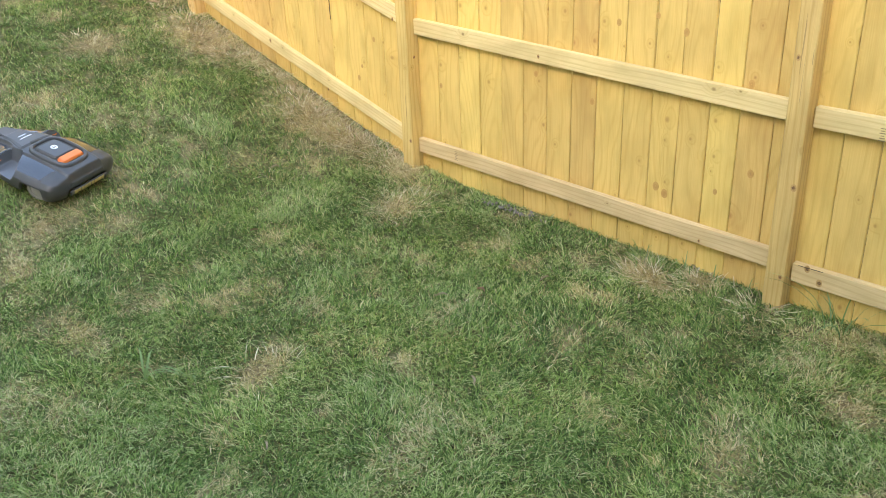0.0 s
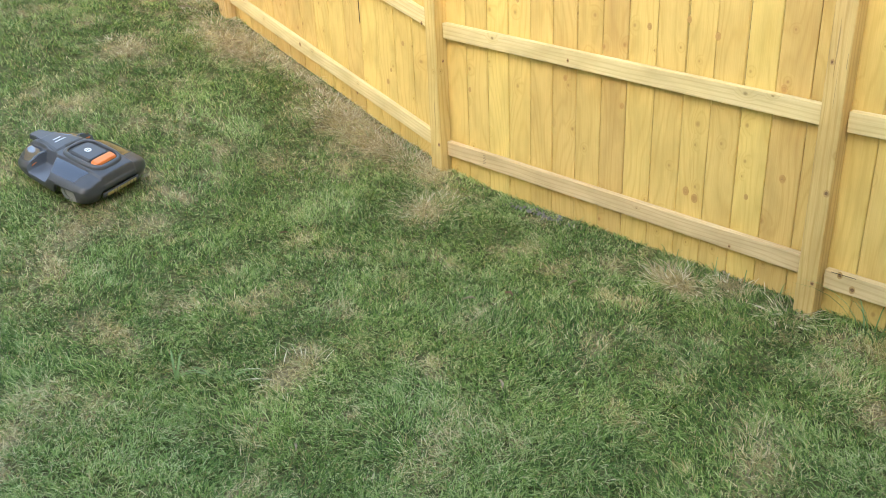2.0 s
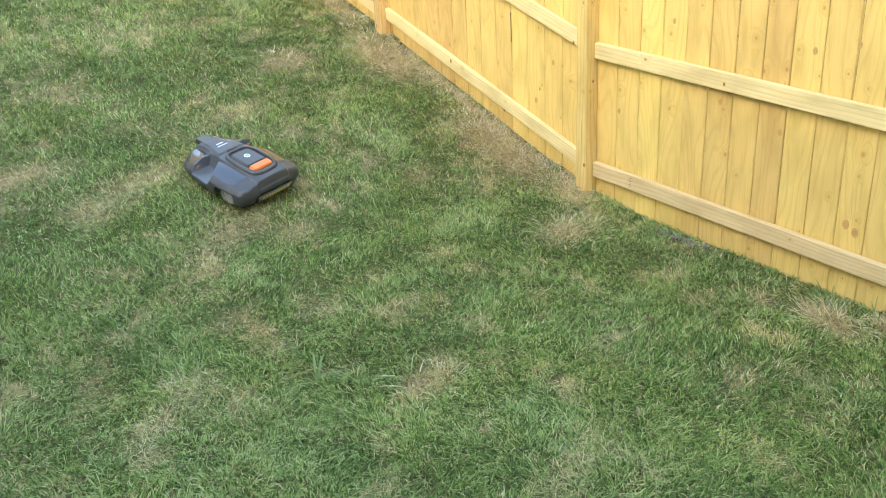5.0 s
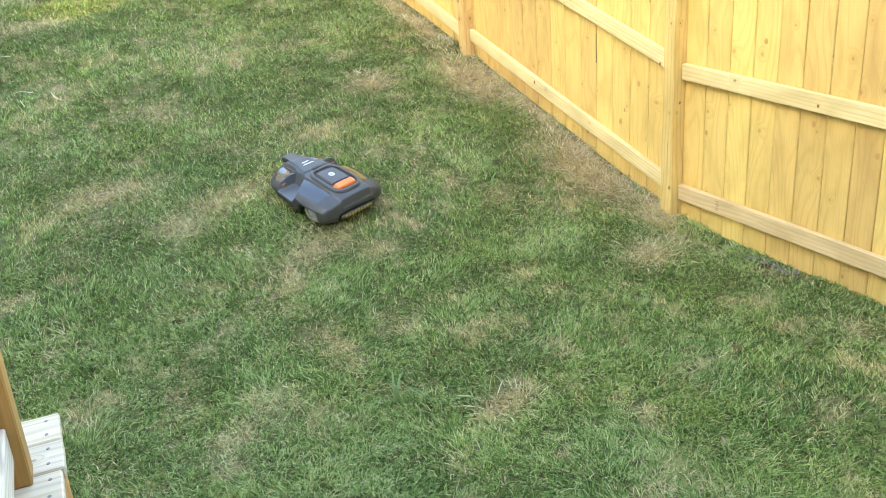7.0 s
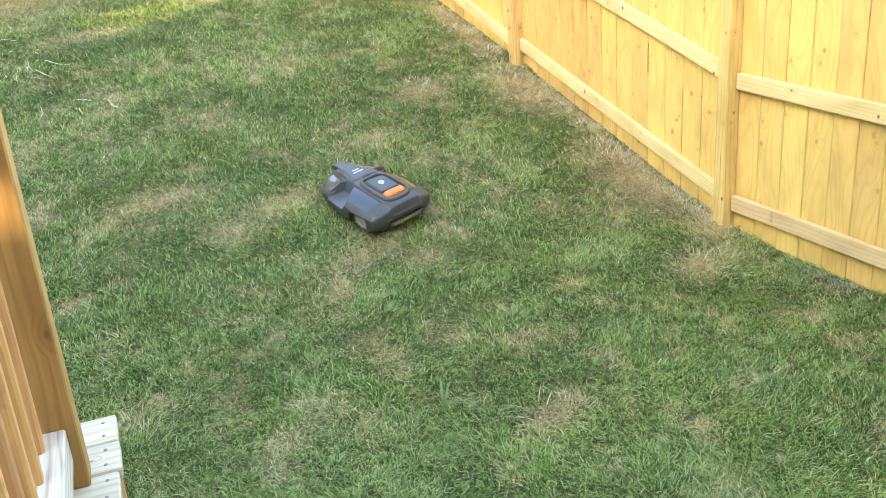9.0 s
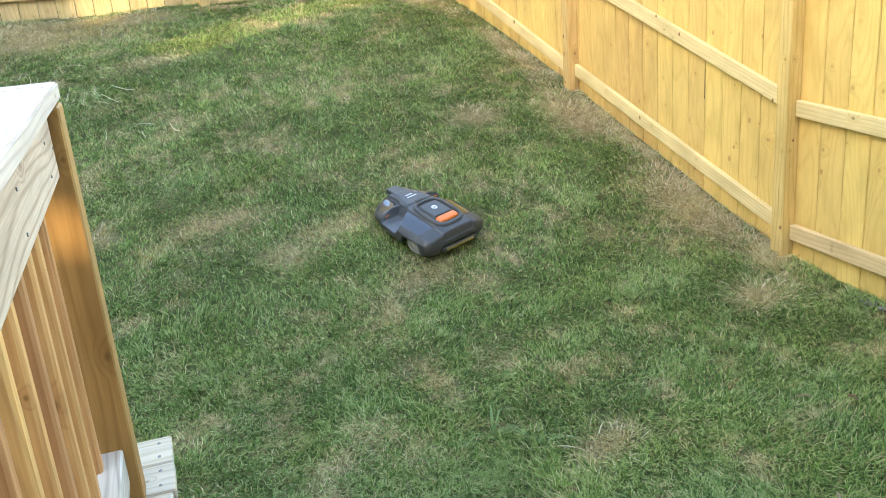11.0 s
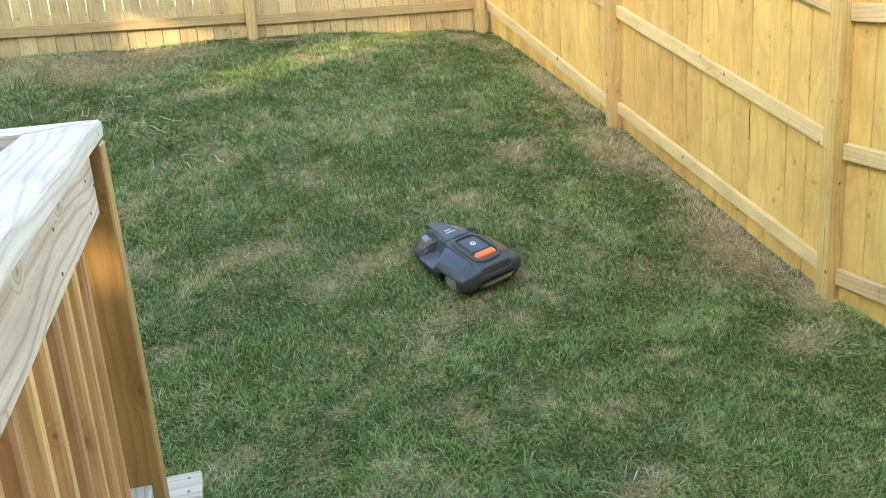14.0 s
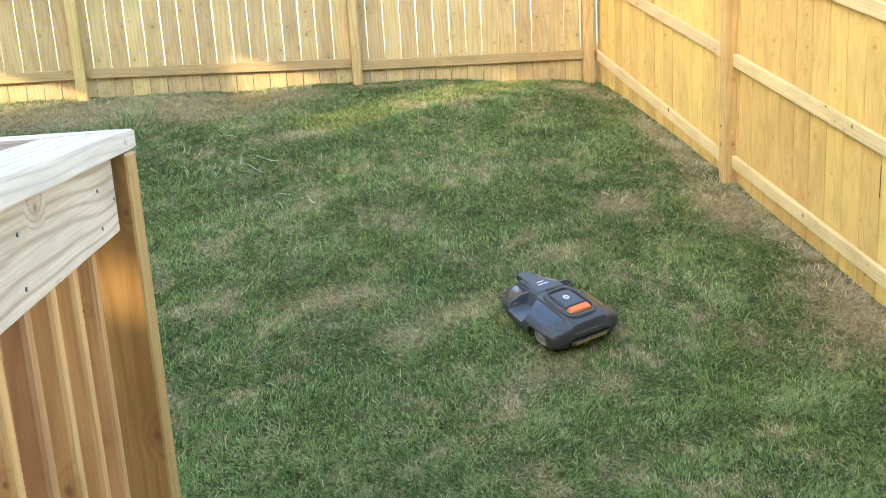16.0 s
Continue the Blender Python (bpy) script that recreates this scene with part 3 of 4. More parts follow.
M_KNOT = knot_material("dark_knot", (0.24, 0.12, 0.035), (0.12, 0.055, 0.018), (0.05, 0.025, 0.01), (0.46, 0.28, 0.1))
M_KNOT_PALE = knot_material("picket_knot", (0.55, 0.32, 0.09), (0.44, 0.235, 0.06), (0.22, 0.10, 0.028), (0.52, 0.3, 0.085))
KNOT, PALE_KNOT = knot_mesh(M_KNOT), knot_mesh(M_KNOT_PALE)
for x, y, z, r in ((-0.0505, -2.44, 0.47, 0.012), (-0.0505, -2.436, 0.044, 0.010), (0.0, -2.0, 0.075, 0.007), (0.0385, -1.46, 1.048, 0.012), (0.0385, -1.823, 1.042, 0.013), (0.0385, -1.672, 1.101, 0.011), (0.0385, -2.037, 0.326, 0.010), (0.0385, -2.158, 0.856, 0.014), (0.0385, -1.72, 0.277, 0.016), (0.0385, 0.52, 0.483, 0.013), (0.0385, 0.482, 0.563, 0.009), (0.0385, -0.234, 0.548, 0.011), (0.0385, -0.954, 0.725, 0.012), (-0.0505, -2.385, 1.02, 0.009), (0.0, -2.53, 0.095, 0.012), (0.0, -2.59, 0.045, 0.013),
                   (0.0, 1.431, 0.62, 0.011), (0.0, 0.81, 0.368, 0.008), (0.0, 0.985, 1.228, 0.010), (0.0, 1.236, 1.334, 0.008), (0.0, 3.335, 1.208, 0.015),
                   (0.0, 0.12, 0.905, 0.009), (-0.0505, -0.04, 0.19, 0.010), (0.0385, -1.32, 0.636, 0.012), (0.0385, -1.77, 0.25, 0.016), (0.0385, -2.2, 0.453, 0.014), (-0.0505, 2.39, 1.14, 0.012), (-0.0505, 2.385, 0.78, 0.010),
                   (0.0, -1.0, 0.83, 0.008), (0.0385, -0.62, 1.1, 0.011), (0.0385, 0.35, 0.75, 0.012), (0.0385, 0.7, 1.25, 0.010), (0.0385, 1.85, 1.1, 0.011)):
    part("knot", PALE_KNOT if x > 0.02 else KNOT, None, side, "brown knot" if x > 0.02 else "dark brown knot", Matrix.Translation((x, y, z)) @ Matrix.Diagonal((0.004, r * 1.1, r * 1.3, 1)))
part("knot", KNOT, M_KNOT, side, "dark brown knot", Matrix.Translation((0.0, -0.0535, 0.70)) @ turned(90) @ Matrix.Diagonal((0.006, 0.010, 0.010, 1)))
part("split", box(0.036, 0.040, 0.766, 0.770, 0.83, 1.02, 0.001), M_STRIPE, side, "dark vertical split in a picket")

# mill stamps on the rails, worn past reading, and a thin dark line along a rail
M_STAMP = plastic("faded_ink", (0.30, 0.20, 0.09), 0.7)
for y, z in ((-0.38, 0.155), (-2.74, 0.755)):
    stamp = part("stamp", box(-0.0012, 0.001, y - 0.012, y + 0.012, z - 0.028, z - 0.025), M_STAMP, side, "faded grading stamp")
    for k, (w, h) in enumerate(((0.010, 0.004), (0.006, 0.003), (0.012, 0.004), (0.008, 0.003), (0.011, 0.003))):
        part("bar", box(-0.0012, 0.001, y - w, y + w, z - 0.018 + 0.01 * k, z - 0.018 + 0.01 * k + h), M_STAMP, stamp)
part("split", box(-0.0012, 0.01, -2.6, -2.49, 0.0995, 0.102, 0.0006), M_STRIPE, side, "thin dark line along the top of a rail")

# ---------------------------------------------------------------- deck and railing
DECK = pose(-3.67, -1.755, 0, 0, 0, -4.3)
DECK_Z = 0.685
deck = empty("deck", DECK, "raised deck of pale weathered boards beside the lawn", "deck", kind="structure")


DECK_NAIL = mesh_of(cylinder(0.0045, 0.003, Matrix(), 10), "nail", M_NAIL)


def build_deck():
    rng = random.Random(5)
    y = 0.2
    boards = [mesh_of(box(-4.0, 0, -0.0685, 0.0685, -0.032, 0, 0.004), "plank", M_DECK) for _ in range(2)]
    for i in range(28):
        m = Matrix.Translation((0.07 + rng.uniform(-0.004, 0.004), y - 0.07, DECK_Z))
        part("plank", boards[i % 2], M_DECK, deck, m=m)
        for k in (-0.035, 0.035):
            part("nail", DECK_NAIL, M_NAIL, deck, m=Matrix.Translation((0.036 + rng.uniform(-0.004, 0.004), y - 0.07 + k, DECK_Z)))
        y -= 0.1425
    part("rim_joist", box(0.02, 0.055, -3.75, 0.16, DECK_Z - 0.27, DECK_Z - 0.034, 0.003), M_CEDAR, deck)
    part("rim_joist", box(-3.9, 0.018, 0.125, 0.16, DECK_Z - 0.27, DECK_Z - 0.034, 0.003), M_CEDAR, deck)
    for px, py in ((-0.05, 0.06), (-3.8, 0.06), (-0.05, -1.9), (-0.05, -3.6)):
        part("support_post", box(px - 0.045, px + 0.045, py - 0.045, py + 0.045, -0.8, DECK_Z - 0.034, 0.003), M_DPOST, deck)


build_deck()
railing = empty("deck_railing", DECK @ Matrix.Translation((0, 0, DECK_Z)), "wooden deck railing with square balusters and weathered cap", "railing")


def build_railing():
    top = 1.679 - DECK_Z
    part("post", box(-0.086, 0.004, -0.125, -0.035, 0.0, top - 0.04, 0.004), M_DPOST, railing, "square post stained orange brown")
    # caps, mitred at the corner
    for name, mat, quad in (("cap", M_CAP_Y, ((0, 0), (-0.14, -0.14), (-0.14, -3.7), (0, -3.7))), ("cap", M_CAP_X, ((-0.002, 0.001), (-3.6, 0.001), (-3.6, -0.139), (-0.142, -0.139)))):
        bm = bmesh.new()
        lo = [bm.verts.new((x, y, top - 0.038)) for x, y in quad]
        hi = [bm.verts.new((x, y, top)) for x, y in quad]
        bm.faces.new(lo[::-1])
        bm.faces.new(hi)
        for i in range(4):
            bm.faces.new((lo[i], lo[(i + 1) % 4], hi[(i + 1) % 4], hi[i]))
        bmesh.ops.recalc_face_normals(bm, faces=bm.faces[:])
        bmesh.ops.bevel(bm, geom=bm.edges[:], offset=0.004, segments=2, affect="EDGES")
        part(name, bm, mat, railing, "white weathered cap board")
    part("top_rail", box(-0.058, -0.02, -3.7, -0.14, top - 0.04 - 0.14, top - 0.04, 0.004), M_FACE, railing, "weathered grey-streaked rail board")
    part("top_rail", box(-3.6, -0.13, -0.068, -0.03, top - 0.18, top - 0.04, 0.004), M_CAP_X, railing)
    part("bottom_rail", box(-0.075, -0.02, -3.7, -0.127, 0.075, 0.165, 0.004), M_BOTTOM, railing, "pale weathered bottom rail")
    part("bottom_rail", box(-3.6, -0.114, -0.1, -0.045, 0.075, 0.165, 0.004), M_CAP_X, railing)
    stick = mesh_of(box(-0.019, 0.019, -0.019, 0.019, -0.47, 0.47, 0.006), "baluster", M_CEDAR)
    for i in range(28):
        part("baluster", stick, M_CEDAR, railing, m=Matrix.Translation((-0.0785, -0.2 - 0.125 * i, 0.5)))
    for i in range(26):
        part("baluster", stick, M_CEDAR, railing, m=Matrix.Translation((-0.23 - 0.125 * i, -0.12, 0.5)))
    nail = mesh_of(cylinder(0.0032, 0.003, Matrix.Rotation(radians(90), 4, "Y"), 10), "nail", M_NAIL)
    for y, z in ((-0.16, top - 0.115), (-0.27, top - 0.085), (-0.27, top - 0.15), (-0.68, top - 0.08), (-0.68, top - 0.15)):
        part("nail", nail, M_NAIL, railing, m=Matrix.Translation((-0.0195, y, z)))


build_railing()

# ---------------------------------------------------------------- unseen walls that shade the lawn: the house behind the deck, and walls added to the west
def shade_wall(name, x0, x1, y0, y1, h, z0=-1.2):
    me = mesh_of(box(x0, x1, y0, y1, z0, h), name, M_SHADE_WALL)
    return tagged(new(name, me), "plain pale unseen wall that shades lawn and fence", "wall", kind="structure")


shade_wall("wall_south", -9.87, 8.0, -6.0, -5.7, 4.9)


def wall_with_gaps(name, x, y0, y1, z1, gaps, thick=0.12):
    """An added, unseen wall that blocks the sun; its gaps aim patches of sunlight. gaps: y0, y1, z0, z1."""
    bm = bmesh.new()
    cuts = sorted({y0, y1, *(g[0] for g in gaps), *(g[1] for g in gaps)})
    for a, b in zip(cuts, cuts[1:]):
        z = -1.2
        for g in sorted((g for g in gaps if g[0] <= a and g[1] >= b), key=lambda g: g[2]):
            box(x, x + thick, a, b, z, g[2], 0.0, bm)
            z = g[3]
        box(x, x + thick, a, b, z, z1, 0.0, bm)
    return tagged(new(name, mesh_of(bm, name, M_SHADE_WALL)), "plain pale unseen wall with gaps placed for sun patches", "wall", kind="structure")


# added out of view; gaps sized to light lawn strip, back fence and deck post
wall_with_gaps("shade_wall_west", -10.0, -5.95, 12.0, 6.4, ((0.06, 0.55, 3.45, 4.45), (2.35, 3.3, 2.85, 3.25), (1.42, 1.86, 3.55, 3.95), (-5.05, -4.945, 3.31, 3.45)))
# added higher part, unseen: keeps western sky light off the far fence
shade_wall("shade_wall_west_upper", -10.0, -9.88, 0.6, 12.0, 10.5, 6.4)

# ---------------------------------------------------------------- robotic mower
def smooth_step(t):
    t = min(1.0, max(0.0, t))
    return t * t * (3 - 2 * t)


def mower_half_width(x):
    """Half width of the shell at x (front is +x): broad blunt rear, two round lobes in front."""
    if x < -0.23:
        return 0.246 * max(0.0, 1 - ((-0.23 - x) / 0.088) ** 3.4) ** 0.36
    if x < 0.06:
        return 0.246 + 0.008 * math.sin((x + 0.23) / 0.29 * math.pi)
    return 0.246 * max(0.0, 1 - ((x - 0.06) / 0.25) ** 2.7) ** 0.5


def spine_half(x):
    """Half width of the raised middle of the shell."""
    if x < 0.03:
        return 0.116
    return 0.116 - 0.042 * smooth_step((x - 0.03) / 0.17)


def spine_top(x):
    return 0.206 - 0.045 * max(0.0, (x + 0.05) / 0.35) ** 1.35 - 0.02 * max(0.0, (-0.17 - x) / 0.14) ** 2


def hollow_depth(x, y):
    """0 on the shell, 1 on the floor of the sharp-edged hollow in each flank."""
    v = abs(y)
    back = -0.045 + 0.55 * max(0.0, 0.235 - v)
    fore = 0.124 - 0.12 * max(0.0, 0.235 - v)
    return smooth_step(min((x - back) / 0.03, (fore - x) / 0.014, (v - 0.106) / 0.022))


def mower_top(x, y):
    """Height of the upper shell above the ground."""
    v, w = abs(y), max(mower_half_width(x), 0.02)
    s, top = spine_half(x), spine_top(x)
    if v <= s:
        z = top - 0.006 * (v / s) ** 3
    else:
        crease = 0.152 - 0.05 * smooth_step((x - 0.06) / 0.2)
        edge = 0.125 - 0.045 * smooth_step((x - 0.05) / 0.22)
        ws = max(w * 0.9, s + 0.004)
        if v < ws:
            t = (v - s) / (ws - s)
            start = top - 0.006 - 0.012 * smooth_step((v - s) / 0.012) - (0.012 if x > 0.1 else 0.0) * smooth_step((x - 0.1) / 0.06)
            bow = 0.018 if x > 0.1 else 0.006
            z = start + (crease - start) * t + bow * math.sin(t * math.pi)
        else:
            t = (v - ws) / max(w - ws, 0.004)
            z = crease + (edge - crease) * min(1.0, t) ** 1.25
    # front and rear ends fall away to the bumper
    z -= (z - 0.128) * 0.8 * smooth_step((-0.286 - x) / 0.03) ** 1.5
    if v > 0.02:
        z -= max(0.0, z - 0.088) * 0.8 * smooth_step((x - 0.235) / 0.075) ** 1.2
    d = hollow_depth(x, y)
    if d:
        floor = 0.088 + 0.16 * max(0.0, 0.25 - v)
        z = min(z, z + (floor - z) * d)
    return z


def mower_region(x, y):
    """Which moulding of the shell a place belongs to."""
    v, w, s = abs(y), mower_half_width(x), spine_half(x)
    if hollow_depth(x, y) > 0.06 and v > s * 0.9:
        return "hollow"
    if v < s + 0.008 or v > w * 0.895:
        return "top_shell"
    lower, ahead = w * 0.895 - v, 0.262 - 0.9 * max(0.0, v - 0.12) - x
    if min(lower, v - s - 0.008) < 0.0035 and -0.222 < x < 0.25 or 0 <= ahead < 0.0035 or 0 < x + 0.222 - 0.25 * (v - 0.12) < 0.0035:
        return "seam"
    if -0.222 + 0.25 * (v - 0.12) < x < 0.09:
        return "side_panel"
    if 0.08 < x < 0.262 - 0.9 * max(0.0, v - 0.12):
        return "front_panel"
    return "top_shell"


def mower_patch(x0, x1, half, lift, thick, nx=22, ny=14, mid=0.0, corner=0.03):
    """A panel that lies on the shell, with rounded corners and a thickness."""
    bm = bmesh.new()
    grid = []
    for i in range(nx + 1):
        t = i / nx
        x = x0 + (x1 - x0) * t
        e = min(t, 1 - t) * (x1 - x0)
        r = min(corner, abs(x1 - x0) / 3)
        cut = 0.0 if e > r else r - math.sqrt(max(0.0, r * r - (r - e) ** 2))
        h = half(x) - cut
        row = []
        for j in range(ny + 1):
            v = h * (2 * j / ny - 1)
            y = mid + v
            rim = min(1.0, min(e, (h - abs(v))) / 0.006)
            row.append(bm.verts.new((x, y, mower_top(x, y) + lift * (0.35 + 0.65 * max(0.0, rim)))))
        grid.append(row)
    top = []
    for i in range(nx):
        for j in range(ny):
            top.append(bm.faces.new((grid[i][j], grid[i + 1][j], grid[i + 1][j + 1], grid[i][j + 1])))
    ext = bmesh.ops.extrude_face_region(bm, geom=top)
    for v in [g for g in ext["geom"] if isinstance(g, bmesh.types.BMVert)]:
        v.co.z -= thick
    bmesh.ops.recalc_face_normals(bm, faces=bm.faces[:])
    return bm


def ring_on_shell(cx, ax, ay, power, section, n=64):
    """A moulded rim that runs round a rounded oblong on the spine; section: offset outwards, height."""
    bm = bmesh.new()
    loops = []
    for i in range(n):
        a = 2 * math.pi * i / n
        ca, sa = math.cos(a), math.sin(a)
        x, y = cx + ax * math.copysign(abs(ca) ** power, ca), ay * math.copysign(abs(sa) ** power, sa)
        ln = math.hypot(x - cx, y)
        ox, oy = (x - cx) / ln, y / ln
        loops.append([bm.verts.new((x + ox * o, y + oy * o, spine_top(x) + h)) for o, h in section])
    for i in range(n):
        p0, p1 = loops[i], loops[(i + 1) % n]
        for k in range(len(section) - 1):
            bm.faces.new((p0[k], p1[k], p1[k + 1], p0[k + 1]))
    bmesh.ops.recalc_face_normals(bm, faces=bm.faces[:])
    return bm


def wheel_meshes(r, w):
    """A ribbed tyre and its rim, axle along y."""
    turn = Matrix.Rotation(radians(90), 4, "X")
    tyre = bmesh.new()
    n = 36
    prof = ((r * 0.62, -w / 2), (r * 0.93, -w / 2), (r, -w * 0.3), (r, w * 0.3), (r * 0.93, w / 2), (r * 0.62, w / 2))
    rings = []
    for i in range(n):
        a = 2 * math.pi * i / n
        k = 1.0 if i % 3 else 0.95
        rings.append([tyre.verts.new((p * (k if p > r * 0.95 else 1) * math.cos(a), q, p * (k if p > r * 0.95 else 1) * math.sin(a))) for p, q in prof])
    for i in range(n):
        a, b = rings[i], rings[(i + 1) % n]
        for j in range(len(prof)):
            k = (j + 1) % len(prof)
            tyre.faces.new((a[j], b[j], b[k], a[k]))
    bmesh.ops.recalc_face_normals(tyre, faces=tyre.faces[:])
    rim = cylinder(r * 0.62, w * 0.8, turn, 28, 0.004)
    hub = cylinder(r * 0.2, w * 0.95, turn, 16, 0.003)
    tmp = bpy.data.meshes.new("tmp")
    hub.to_mesh(tmp)
    hub.free()
    rim.from_mesh(tmp)
    bpy.data.meshes.remove(tmp)
    return tyre, rim


def build_mower(m):
    mower = empty("robotic_mower", m, "dark grey robotic lawn mower with orange stop button on grass", "lawn mower")
    # upper shell: rings from the crown out to the rim, sorted into its mouldings
    seg, steps, cx = 360, 96, -0.02
    outline = []
    for i in range(seg):
        a = 2 * math.pi * i / seg
        lo, hi = 0.0, 0.5
        for _ in range(26):
            mid = (lo + hi) / 2
            x, y = cx + mid * math.cos(a), mid * math.sin(a)
            lo, hi = (mid, hi) if -0.316 < x < 0.309 and abs(y) < mower_half_width(x) else (lo, mid)
        outline.append((math.cos(a), math.sin(a), lo))
    co = []
    for k in range(steps + 1):
        t = max(k, 0.02) / steps
        for ca, sa, r in outline:
            x, y = cx + r * t * ca, r * t * sa
            co.append((x, y, mower_top(x, y)))
    lists = {(n, s): [] for n in ("top_shell", "hollow", "front_panel", "side_panel", "seam") for s in (-1, 1)}
    for k in range(steps):
        for i in range(seg):
            j = (i + 1) % seg
            q = (k * seg + i, (k + 1) * seg + i, (k + 1) * seg + j, k * seg + j)
            mx, my = sum(co[v][0] for v in q) / 4, sum(co[v][1] for v in q) / 4
            n = mower_region(mx, my)
            lists[n, 1 if my > 0 or n == "top_shell" else -1].append(q)
    looks = {"top_shell": (M_SHELL, "matt dark grey plastic shell"), "hollow": (M_HOLLOW, "shiny hollow in the flank, sky reflection put into its grey"), "front_panel": (M_GLOSS, "glossy blue-grey front panel"), "side_panel": (M_GLOSS, "glossy blue-grey side panel"), "seam": (M_RUBBER, "dark seam round a panel")}
    for (n, s), qs in lists.items():
        if not qs:
            continue
        used = sorted({v for q in qs for v in q})
        at = {v: i for i, v in enumerate(used)}
        me = bpy.data.meshes.new(n)
        me.from_pydata([co[v] for v in used], [], [tuple(at[v] for v in q) for q in qs])
        me.materials.append(looks[n][0])
        me.polygons.foreach_set("use_smooth", [True] * len(me.polygons))
        part(n, me, None, mower, looks[n][1])
    # skirt with arches over the rear wheels
    bm = bmesh.new()
    rings = []
    for k in range(9):
        t = k / 8
        ring = []
        for ca, sa, r in outline:
            x, y = cx + r * ca, r * sa
            z1 = mower_top(x, y)
            arch = 0.058 * smooth_step((0.078 - abs(x + 0.155)) / 0.018) * (abs(y) > 0.15)
            behind = 0.045 * smooth_step((-0.29 - x) / 0.02) * smooth_step((0.15 - abs(y)) / 0.02)
            z0 = 0.044 + arch + behind + 0.014 * max(0.0, x / 0.3)
            out = 1 + 0.025 * math.sin(min(1.0, t * 1.6) * math.pi / 2) - 0.06 * t ** 2.2
            ring.append(bm.verts.new((cx + (x - cx) * out, y * out, z1 + (z0 - z1) * t)))
        rings.append(ring)
    inner = [bm.verts.new((cx + (v.co.x - cx) * 0.95, v.co.y * 0.95, v.co.z + 0.003)) for v in rings[-1]]
    deep = [bm.verts.new((cx + (v.co.x - cx) * 0.92, v.co.y * 0.92, 0.085)) for v in rings[-1]]
    rings += [inner, deep]
    for s in range(len(rings) - 1):
        for i in range(seg):
            j = (i + 1) % seg
            bm.faces.new((rings[s][i], rings[s + 1][i], rings[s + 1][j], rings[s][j]))
    bmesh.ops.recalc_face_normals(bm, faces=bm.faces[:])
    part("skirt", bm, M_SHELL, mower, "matt dark grey bumper skirt", smooth=True)
    part("chassis", box(-0.25, 0.22, -0.17, 0.17, 0.035, 0.084, 0.015), M_SKIRT, mower)
    # front tongue that stands out over the lobes
    bm = bmesh.new()
    pts = [(0.185, -0.058), (0.235, -0.052), (0.262, -0.045), (0.312, -0.04), (0.318, -0.03), (0.318, 0.03), (0.312, 0.04), (0.262, 0.045), (0.235, 0.052), (0.185, 0.058)]
    lo = [bm.verts.new((x, y, spine_top(x) - 0.03)) for x, y in pts]
    hi = [bm.verts.new((x, y, spine_top(x) + 0.004)) for x, y in pts]
    bm.faces.new(lo[::-1])
    bm.faces.new(hi)
    for i in range(len(pts)):
        j = (i + 1) % len(pts)
        bm.faces.new((lo[i], lo[j], hi[j], hi[i]))
    bmesh.ops.recalc_face_normals(bm, faces=bm.faces[:])
    bmesh.ops.bevel(bm, geom=[e for e in bm.edges if e.is_manifold], offset=0.004, segments=2, affect="EDGES")
    part("front_tongue", bm, M_SHELL, mower, "flat grey tongue over the nose")
    # hatch with two lines of print, latch, then the recess with lid and button
    part("hatch_gap", mower_patch(0.040, 0.228, lambda x: spine_half(x) - 0.009, 0.003, 0.012, 22, 14, 0.0, 0.014), M_RUBBER, mower)
    part("hatch", mower_patch(0.045, 0.222, lambda x: spine_half(x) - 0.014, 0.007, 0.012, 22, 14, 0.0, 0.014), M_SHELL, mower)
    part("latch", mower_patch(0.036, 0.060, lambda x: 0.036, 0.0115, 0.01, 5, 8, 0.0, 0.004), M_RUBBER, mower)
    for x0, half in ((0.112, 0.044), (0.140, 0.03)):
        part("print", mower_patch(x0, x0 + 0.011, lambda x: half, 0.0145, 0.006, 3, 8, 0.0, 0.002), M_MARK, mower, "small pale print bar")
    part("lid_recess", mower_patch(-0.238, 0.004, lambda x: 0.09, 0.0015, 0.012, 20, 14), M_RUBBER, mower, "black recess round the lid")
    part("lid_rim", ring_on_shell(-0.117, 0.124, 0.093, 0.5, ((-0.004, -0.004), (-0.003, 0.010), (0.003, 0.015), (0.011, 0.014), (0.019, 0.008), (0.024, -0.008))), M_SHELL, mower, "raised grey rim round the lid", smooth=True)
    lid = part("keypad_lid", mower_patch(-0.168, -0.018, lambda x: 0.072, 0.014, 0.018, 20, 16, 0.0, 0.02), M_SHELL, mower, "matt grey lid")
    part("stop_button", mower_patch(-0.226, -0.172, lambda x: 0.077, 0.0185, 0.022, 12, 16, 0.0, 0.016), M_ORANGE, mower, "bright orange stop button", smooth=False)
    for k in (-0.026, 0.0, 0.026):
        part("grip_rib", mower_patch(-0.215, -0.186, lambda x: 0.003, 0.0195, 0.004, 4, 2, k, 0.001), M_ORANGE, mower)
    # round emblem: a pale disc with two dark bars
    ez = spine_top(-0.085) + 0.0145
    part("badge", cylinder(0.019, 0.002, Matrix.Translation((-0.085, 0, ez)), 24), M_MARK, lid, "small pale round emblem")
    for k in (-0.006, 0.006):
        part("emblem_bar", box(-0.094, -0.076, k - 0.0025, k + 0.0025, ez + 0.0008, ez + 0.0018), M_SKIRT, lid)
    # amber mark on the front wall of each hollow, amber bars on the rear bumper
    for s in (-1, 1):
        bm = box(-0.002, 0.002, -0.024, 0.024, -0.011, 0.011, 0.0015)
